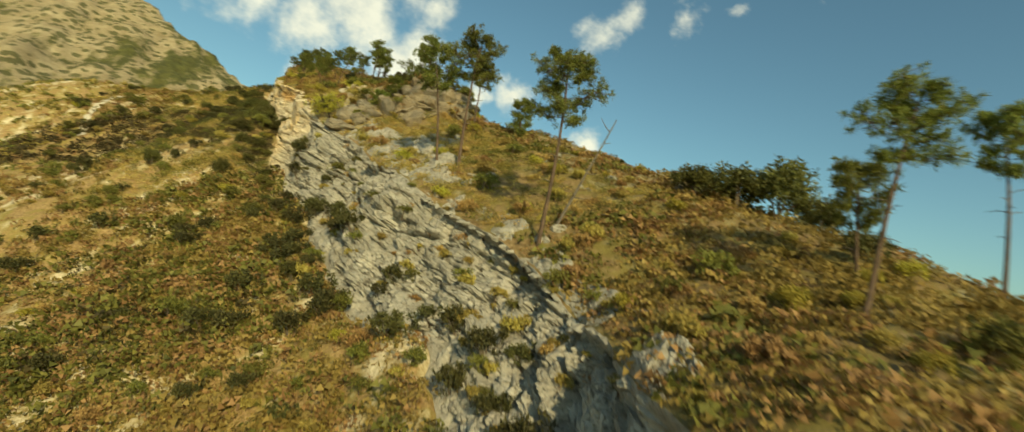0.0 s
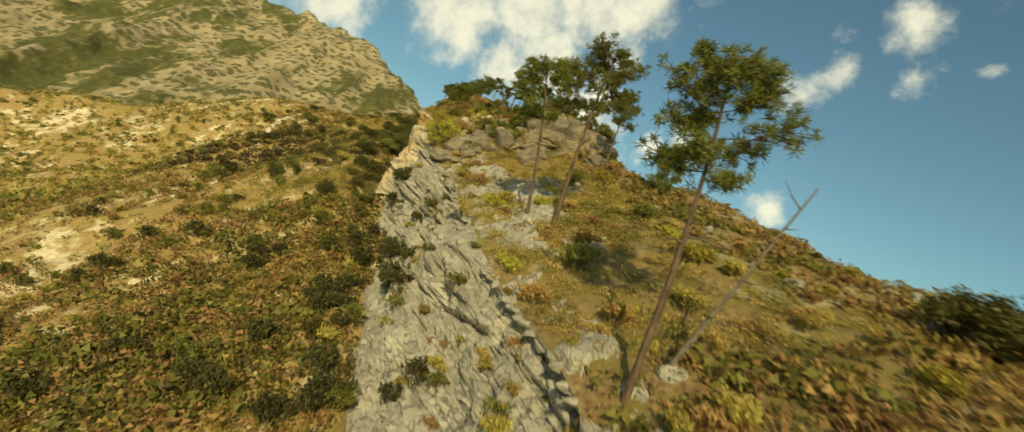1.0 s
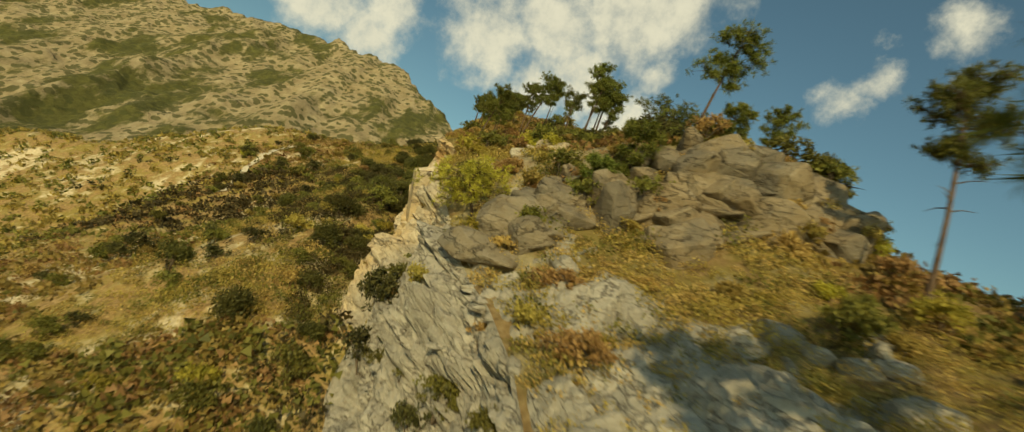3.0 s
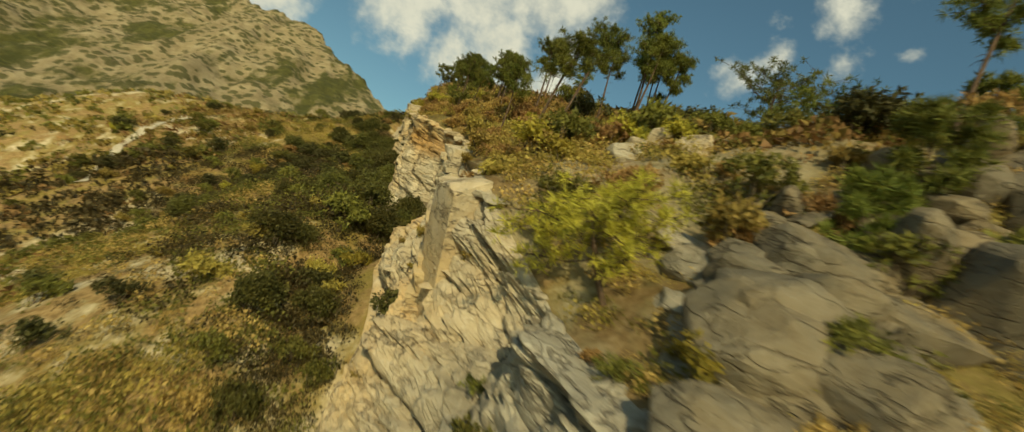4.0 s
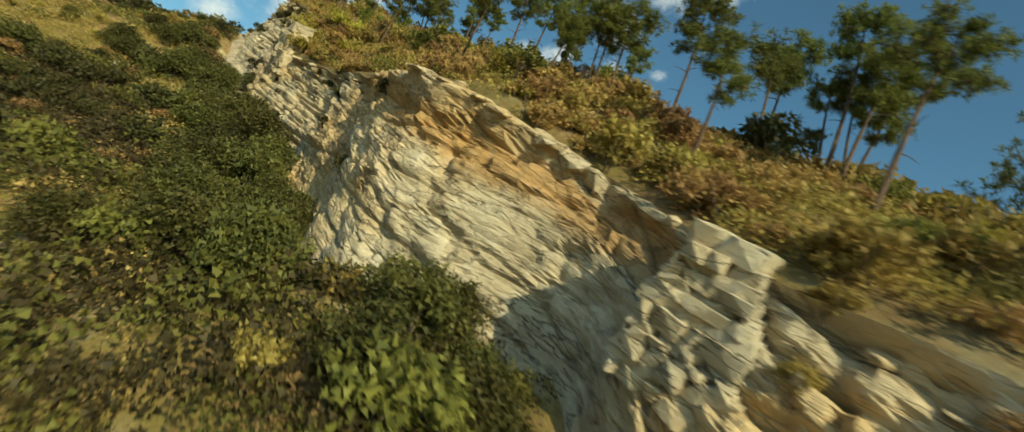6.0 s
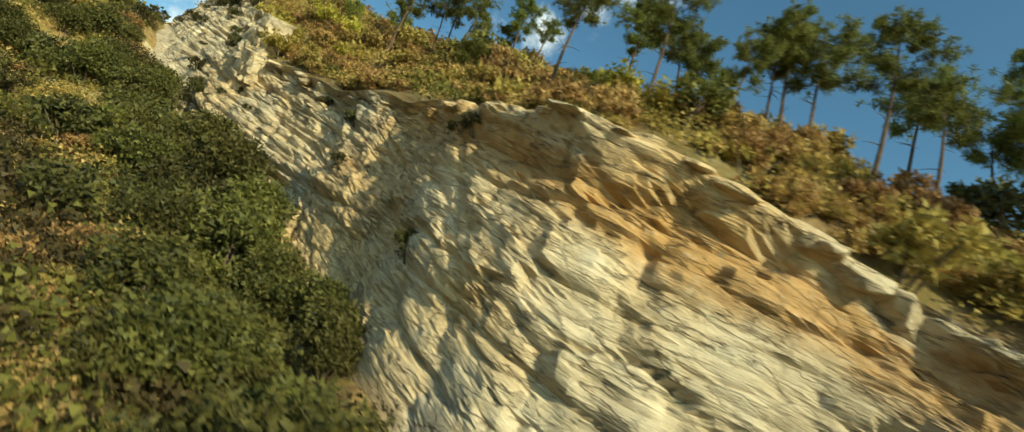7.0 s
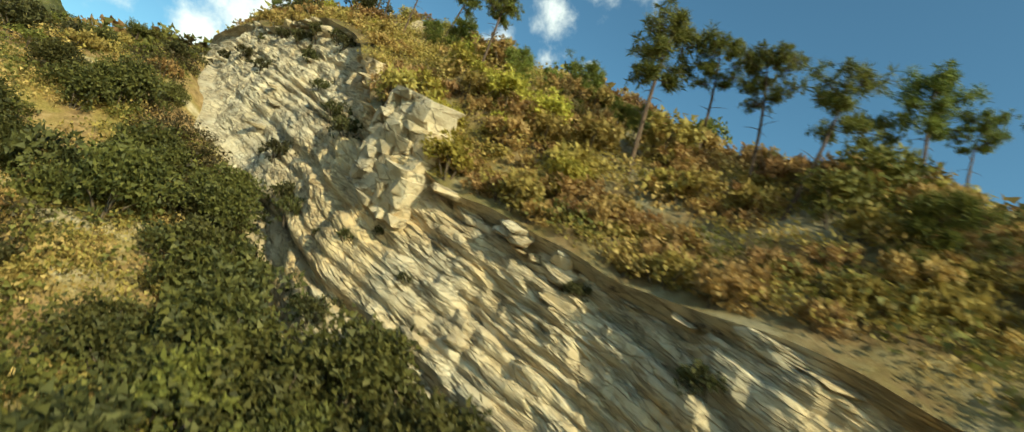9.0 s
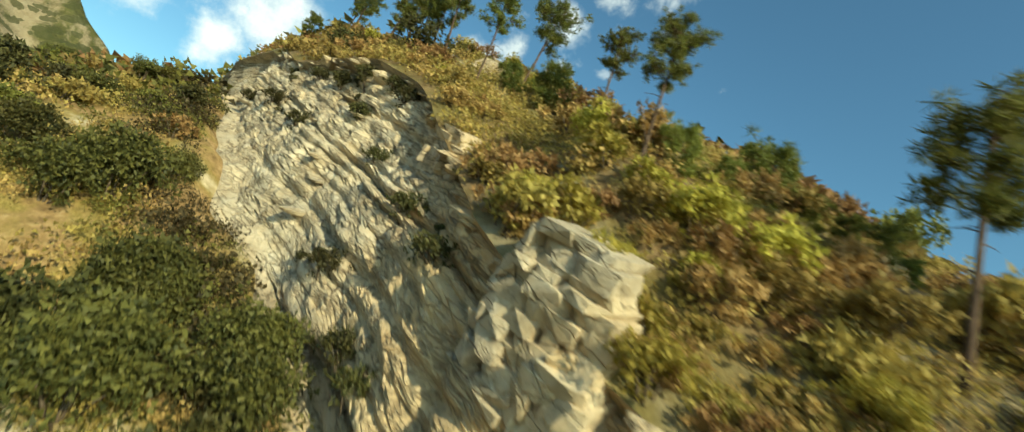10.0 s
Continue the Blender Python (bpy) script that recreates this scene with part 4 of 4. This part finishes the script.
PINES.append(make_pine("pine_tree", "tall pine with a dense tufted dark crown", 11, 11.0, .66, 1.5, 15, 400, .115, .6, tuft_size=.30))
HEIGHTS.append(11.0)
SPOTS = [   # kind, x, y, height, lean x, lean y, turn
    (9, 25.5, 38.2, 15.2, -0.05, -0.09, 10), (8, 27, 39, 10.8, 0.33, -0.08, 0), (9, 21.5, 55.4, 15.6, -0.01, -0.03, 200), (9, 26.0, 72.5, 11.4, 0.03, 0.05, 80),
    (9, 19.4, 56.7, 13.8, -0.2, -0.05, 40), (4, 33, 71.5, 5.4, -0.1, 0, 0), (9, 35.5, 19.5, 12.2, 0.04, -0.1, 120), (9, 49.5, 21, 12.2, -0.15, -0.04, 300),
    (3, 41, 24, 7.5, -0.2, 0, 60), (0, 17.6, 84.3, 8.4, 0.13, -0.05, 150), (4, 14.2, 81.5, 3.6, 0, 0, 20), (4, 12, 81, 3.2, 0.1, 0, 220), (4, 20.5, 86, 3.4, 0, 0, 90),
    (3, 23.5, 86.5, 5, 0.1, 0, 30), 
    (9, 0.5, 108.9, 4.7, -0.05, 0.10, 150), (9, 0.6, 108.4, 5.5, -0.05, 0.11, 190), (0, 1.0, 107.8, 5.1, -0.01, 0.01, 65), (0, 11.7, 107.7, 7.0, 0.01, -0.04, 250),
    (2, 12.0, 104.6, 5.4, -0.01, 0.07, 305), (3, 13.0, 105.9, 2.4, -0.01, 0.04, 95), (8, 5.3, 119.9, 3.0, 0.03, -0.03, 55), (1, -5.1, 128.7, 6.3, 0.02, 0.02, 40),
    (9, -3.0, 127.9, 4.9, -0.1, -0.02, 10), (9, -3.3, 125.7, 5.3, 0, 0.06, 75), (2, -3.8, 124.3, 4.9, 0.2, -0.1, 210), (1, -1.3, 122.1, 4.3, -0.06, -0.02, 255), (9, -0.4, 121.3, 3.5, 0.05, 0, 350), (0, -1.0, 123.6, 2.6, -0.05, 0, 185),
    (9, -3.1, 115.7, 6.5, 0.01, -0.01, 35), (9, 0.7, 115.6, 6.1, 0.00, -0.01, 140), (1, 7.9, 115.6, 4.4, -0.01, 0.06, 330), (2, 1.7, 113.4, 5.0, -0.02, 0.10, 340),
    (1, 1.0, 112.6, 3.4, -0.00, 0.01, 230), (2, 0.8, 112.4, 4.5, 0.00, -0.03, 175), (9, -2.6, 111.4, 5.4, -0.00, 0.01, 110), (4, -0.8, 116.3, 1.8, -0.02, 0.04, 65),
    (4, 0.6, 115.6, 1.3, 0.02, -0.05, 165), (4, -2.0, 117.1, 1.3, -0.11, 0.21, 135), (4, -3.9, 121.0, 2.0, -0.05, 0.05, 15), (9, -5.3, 140.6, 4.8, 0.02, -0.01, 165),
    (9, -8.1, 135.0, 5.1, -0.04, 0.05, 170), (9, -7.8, 146.7, 5.1, -0.03, 0.02, 120), (4, -5.0, 143.7, 2.5, -0.24, 0.18, 105), (4, -6.0, 135.1, 1.7, -0.18, 0.25, 195),
    (4, -3.4, 133.8, 2.3, -0.06, 0.11, 185), (4, -4.9, 134.3, 1.3, -0.06, 0.10, 235), (4, -2.5, 133.0, 1.3, -0.05, 0.13, 55), (4, -2.6, 132.1, 1.3, 0.01, -0.04, 215),
    (3, -2.8, 131.1, 1.8, 0.01, -0.03, 245), (3, -2.9, 130.3, 1.3, -0.01, 0.05, 320), (2, -9.2, 154.1, 4.3, -0.10, 0.03, 155), (1, -6.6, 160.1, 4.3, -0.11, 0.04, 110),
    (3, -7.8, 153.9, 4.7, -0.07, 0.02, 155), (2, -7.7, 152.0, 5.2, -0.06, 0.02, 300), (4, -5.5, 146.7, 1.7, -0.39, 0.23, 175), (9, 4.8, 98.6, 8.4, 0.20, -0.06, 55),
    (1, 10.5, 102.7, 7.1, 0.08, -0.04, 350), (3, 12.4, 103.1, 5.2, 0.14, -0.07, 190), (8, 10.5, 105.2, 2.1, 0.09, -0.04, 0), (2, 1.5, 102.9, 5.7, 0.05, -0.01, 185),
    (9, 3.7, 106.8, 7.1, 0.01, -0.00, 195), (0, -5.2, 147.1, 5.5, 0.14, 0.00, 325), (2, 8.7, 106.1, 6.4, 0.01, -0.00, 120), (9, 10.8, 103.6, 8.7, 0.00, -0.01, 260),
    (2, 12.0, 103.4, 5.4, -0.01, 0.06, 270), (1, 5.0, 119.9, 6.2, -0.03, 0.03, 180), (2, -1.5, 109.4, 3.4, 0.09, -0.08, 275), (5, 17.8, 97.8, 4.4, 0.08, -0.07, 285),
    (5, 18.5, 92.5, 4.2, 0.00, -0.00, 100),
    (5, 22, 93.5, 3.8, -0.1, 0, 130), (1, -5, 176, 6.5, 0.09, -0.21, 132), (1, -6.2, 171, 6, 0.14, -0.24, 222), (2, -8.5, 180, 6.8, 0.12, -0.22, 312),
    (3, -12.2, 172, 3.4, 0.09, -0.2, 52), (3, -9.6, 168.5, 4.8, 0.08, -0.2, 142),
    (6, 6.2, 82.6, 3.4, -0.55, 0.04, 0), (2, 2.8, 90.0, 6.6, 0.17, -0.06, 70),
]
used = {}
for kind, x, y, tall, lx, ly, turn in SPOTS:
    s = tall / HEIGHTS[kind]
    wide = s ** .95 * (1.02 if y > 95 else 1)
    m = at_ground(x, y, (lx, ly), .15) @ pose(0, 0, 0, 0, 0, turn) @ Matrix.Diagonal((wide, wide, s, 1))
    if kind in used:
        copy_thing(PINES[kind], m)
    else:
        used[kind] = m
for kind, m in used.items():
    PINES[kind].matrix_basis = m

# ---- shrubs that can be told apart ----
def on_top(n, seed):
    rng = np.random.default_rng(seed)
    y = rng.uniform(14, 162, n)
    return np.stack([crest_x(y) + .5 + rng.random(n) ** 1.4 * np.minimum(22, line(y, Y_RIDGE, X_RIDGE) - crest_x(y) + 2), y, rng.random(n), rng.uniform(0, 6.28, n)], 1)


def on_left(n, seed):
    rng = np.random.default_rng(seed)
    y = rng.uniform(35, 165, n)
    return np.stack([foot_x(y) - 1 - rng.random(n) ** 1.1 * 40, y, rng.random(n), rng.uniform(0, 6.28, n)], 1)


for kind, n_top, n_left, lo, hi, seed in (("heath_shrub", 110, 25, .9, 1.7, 1), ("olive_shrub", 100, 90, .9, 1.8, 2), ("green_shrub", 22, 120, .8, 1.7, 3), ("dark_bush", 5, 70, .8, 1.5, 4), ("yellow_shrub", 52, 14, .7, 1.4, 5)):
    for x, y, f, turn in np.concatenate([on_top(n_top, seed), on_left(n_left, seed + 50)]):
        stand(kind, float(x), float(y), lo + (hi - lo) * float(f) ** 1.6, float(turn))
for k, (off, y, size) in enumerate(((1.6, 145.5, .9), (4, 149, 1.1), (1.4, 150.5, .8), (6, 151, 1.2), (2, 154.5, 1.0), (5, 157, 1.1), (9, 146, .9), (4.2, 141, .9), (1.5, 139.5, .6), (3.6, 135, .8), (1.5, 133, .55), (3.4, 128.5, .75), (1.6, 126, .5),
                                    (4.0, 122, .75), (1.8, 119, .5), (5, 116, .8), (2.2, 113, .6), (4.5, 109, .75), (2, 106, .55), (5, 103, .8), (2.4, 99, .6), (6, 98, .8), (2.2, 94, .6), (5.2, 93, .7), (10, 160, 1.0), (4, 163, 1.0), (7, 168, 1.1), (3, 172, .9), (10, 133, .8),
                                    (13, 140, .9), (3, 88, .6), (2.4, 83, .5), (11, 121, .7), (15, 111, .7), (3, 77, .5), (2.5, 70, .5), (4, 63, .6), (3, 56, .6), (8, 84, .8), (16.5, 92, .85), (10, 72, .8))):
    x = float(foot_x(y)) - off
    stand("oak_bush" if k % 4 else "dark_bush", x, y, size * (1.0 if k % 4 else 1.5) * (.52 if y > 143 else 1), k * 1.37, .25)
for k, (x, y, size) in enumerate(((44, 38, 1.5), (47.5, 36.5, 1.6), (51, 35, 1.3), (41, 40, 1.1))):
    stand("oak_bush", x, y, size, k * 1.9 + .4, .25)

rng = np.random.default_rng(88)
for k in range(54):      # the shaded flank of the knoll
    x, y = (float(rng.uniform(8, 21)), float(rng.uniform(85, 96))) if k % 2 else (float(rng.uniform(3.2, 9)), float(rng.uniform(84.5, 97)))
    stand(("dark_bush" if k % 3 else "green_shrub") if x > 10 else ("heath_shrub", "olive_shrub", "green_shrub")[k % 3], x, y, float(rng.uniform(1.0, 1.6)), float(rng.uniform(0, 6.28)))
for k in range(46):      # bushes right on the brow
    y = float(rng.uniform(98, 150) if k % 2 else rng.uniform(120, 136))
    stand(("olive_shrub", "heath_shrub", "heath_shrub", "heath_shrub")[k % 4], float(crest_x(y)) + float(rng.uniform(.3, 1.6)), y, float(rng.uniform(.7, 1.25)), float(rng.uniform(0, 6.28)))

for k in range(190):      # brown heath on the slope behind the smooth wall
    y = float(rng.uniform(99, 134))
    stand(("heath_shrub", "heath_shrub", "olive_shrub")[k % 3], float(crest_x(y)) + float(rng.uniform(.6, 7.5)), y, float(rng.uniform(.8, 1.5)), float(rng.uniform(0, 6.28)))

for k in range(34):      # bushes among the boulders of the knoll
    x, y = float(rng.uniform(9, 27)), float(rng.uniform(77, 85))
    stand(("olive_shrub", "heath_shrub", "green_shrub")[k % 3], x, y, float(rng.uniform(.9, 1.6)), float(rng.uniform(0, 6.28)), -.5)

for k in range(34):      # evergreen thicket along the gully, its dark leaves in place of shade
    y = float(rng.uniform(36, 98) if k % 3 == 0 else rng.uniform(122, 148))
    stand("oak_bush" if k % 3 == 1 else "dark_bush", float(foot_x(y)) - float(rng.uniform(.4, 3.2)), y, float(rng.uniform(.5, .85)) * (1.0 if k % 3 == 1 else 1.9), float(rng.uniform(0, 6.28)), .3)

for k in range(58):      # evergreen oaks that fill the gully under the smooth wall, dark leaves for missing shade
    y = float(rng.uniform(96, 150))
    off = float(rng.uniform(.6, 8.5)) * (.35 if 115 < y < 142 else 1)
    stand("oak_bush", float(foot_x(y)) - off, y, float(rng.uniform(.55, 1.0)) * (.8 if y > 138 or y < 119 else 1), float(rng.uniform(0, 6.28)), .3)

for k in range(70):      # rough heath on the bank across the gully
    y = float(rng.uniform(114, 146))
    stand(("heath_shrub", "dark_bush", "heath_shrub", "olive_shrub")[k % 4], float(foot_x(y)) - float(rng.uniform(4.5, 15)), y, float(rng.uniform(.7, 1.4)), float(rng.uniform(0, 6.28)))
for k in range(30):      # heath behind the nose of the crest
    y = float(rng.uniform(124, 137))
    stand(("yellow_shrub", "olive_shrub", "heath_shrub")[k % 3], float(crest_x(y)) + float(rng.uniform(.2, 3.5)), y, float(rng.uniform(.7, 1.2)), float(rng.uniform(0, 6.28)))
for k in range(46):      # dark thicket half way up the broken low end of the face, added to mimic its shade
    x, y, z = cliff_points(np.array([rng.uniform(16, 92)]), np.array([rng.uniform(.08, .62)]))[0, 0]
    stand("dark_bush" if k % 3 else "olive_shrub", float(x) + .2, float(y), float(rng.uniform(.8, 1.5)), float(rng.uniform(0, 6.28)), .3, float(z))
for k in range(170):      # small bushes rooted in the ledges of the rock face
    y = float(rng.uniform(20, 97) if k % 5 < 4 else rng.uniform(114, 162))
    x, y, z = cliff_points(np.array([y]), np.array([rng.uniform(.2, 1.0)]))[0, 0]
    stand(("olive_shrub", "green_shrub", "heath_shrub", "olive_shrub", "dark_bush")[k % 5], float(x) + .15, float(y), float(rng.uniform(.4, 1.15)) * (1.0 if y < 97 else .6), float(rng.uniform(0, 6.28)), .2, float(z))

# ---- scrub that nobody could count ----
def scatter(n, x0, x1, y0, y1, seed, dens, keep_off=0.5):
    rng = np.random.default_rng(seed)
    x, y = rng.uniform(x0, x1, n), rng.uniform(y0, y1, n)
    ok = (rng.random(n) < dens(x, y)) & ((x < foot_x(y) - keep_off) | (x > crest_x(y) + keep_off))
    x, y = x[ok], y[ok]
    return np.stack([x, y, ground_at(x, y) - .10, .40 + .75 * rng.random(len(x)) ** 1.6, rng.uniform(0, 6.28, len(x))], 1)


def cover(x, y):
    return np.clip(.90 + 1.2 * fbm(x / 16.0, y / 16.0, 0, 3, 91), 0.22, 1)


LIGHT = [low_clump(300 + j, 30, .27) for j in range(5)]
CLOSE = [low_clump(310 + j, 150, .09) for j in range(5)]
FAR = [low_clump(320 + j, 24, .36) for j in range(5)]
near = np.concatenate([scatter(13500, -60, 20, 20, 172, 1, cover), scatter(15500, -14, 50, 8, 172, 3, cover), scatter(3600, -26, 6, 55, 150, 7, cover), scatter(2600, 20, 56, 4, 60, 8, cover), scatter(700, 3, 24, 84, 101, 9, cover), scatter(900, 9, 34, 58, 78, 12, cover), scatter(2500, -50, -8, 140, 182, 10, cover)])
keep = np.random.default_rng(15).random(len(near)) < np.where((near[:, 0] < foot_x(near[:, 1]) - 4.5) & (near[:, 1] > 118), np.where(near[:, 1] < 142, 1, .5), 1)
near = near[keep]
near = near[near[:, 0] < line(near[:, 1], Y_RIDGE, X_RIDGE) + 5]      # none on the hidden back of the ridge
near[:, 3] *= np.where(near[:, 0] < foot_x(near[:, 1]) - 4.5, 1.25, 1)
mood = np.random.default_rng(5).random(len(near)) * np.where(near[:, 0] > crest_x(near[:, 1]), .60, .8) + .45 * fbm(near[:, 0] / 14, near[:, 1] / 14, 0, 2, 95)
gap = foot_x(near[:, 1]) - near[:, 0]
mood = mood + .5 * np.where((gap > 0) & (gap < 20), 1 - smooth(gap, 12, 20), 0) * smooth(near[:, 1], 88, 96) * (1 - smooth(near[:, 1], 108, 116))      # dense oak scrub below the smooth wall, darkened in place of the gully's shade
dry = smooth(gap, 4.0, 6.5) * smooth(near[:, 1], 110, 118) * (1 - smooth(near[:, 1], 140, 148))      # brown heath on the dry bank across the gully, mostly in the shade-darkened leaves
mood = mood + dry * (np.where(np.random.default_rng(16).random(len(near)) < .16, .51, .93) - mood)
mood = mood + .75 * np.where(gap > 0, np.exp(-(gap / (4.5 - 1.5 * smooth(near[:, 1], 112, 120))) ** 4), 0) * smooth(near[:, 1], 60, 95)      # evergreen oak fills the gully; its dark colour stands in for the gully's shadow
for name, label, mat, lo, hi, grow in (("olive_scrub", "low olive-brown garrigue scrub covering the slopes", M_OLIVE, -9, .40, 1.0), ("heath_scrub", "dry brown heath covering the slopes", M_BROWN, .40, .62, 1.0),
                                 ("green_scrub", "green maquis scrub on the slopes", M_GREEN, .62, .90, 1.25), ("dark_scrub", "brown-green oak and heath scrub, darkened to mimic gully shade", M_SHADE, .90, 9, 1.2)):
    sel = near[(mood >= lo) & (mood < hi)].copy()
    sel[:, 3] *= grow
    side = sel[:, 0] - crest_x(sel[:, 1])
    close = (side > -24) & (side < 9) & (sel[:, 1] > 84) & (sel[:, 1] < 160) | (side > 0) & (side < 16) & (sel[:, 1] > 40) & (sel[:, 1] < 84)
    carpet(name, label, mat, sel[~close], LIGHT)
    carpet(name, label + ", close by the cliff", mat, sel[close], CLOSE)
far = np.concatenate([scatter(9500, -250, -50, 60, 186, 2, cover), scatter(1500, -60, 40, 168, 200, 4, cover)])
far[:, 3] *= 1.5
mood = np.random.default_rng(6).random(len(far)) + .3 * fbm(far[:, 0] / 30, far[:, 1] / 30, 0, 2, 96)
for name, label, mat, lo, hi in (("far_olive_scrub", "olive scrub on the distant slope", M_OLIVE, -9, .62), ("far_green_scrub", "green scrub on the distant slope", M_GREEN, .62, 1.0), ("far_dark_scrub", "dark scrub on the distant slope", M_DARK, 1.0, 9)):
    carpet(name, label, mat, far[(mood >= lo) & (mood < hi)], FAR)
cliff_rocks()
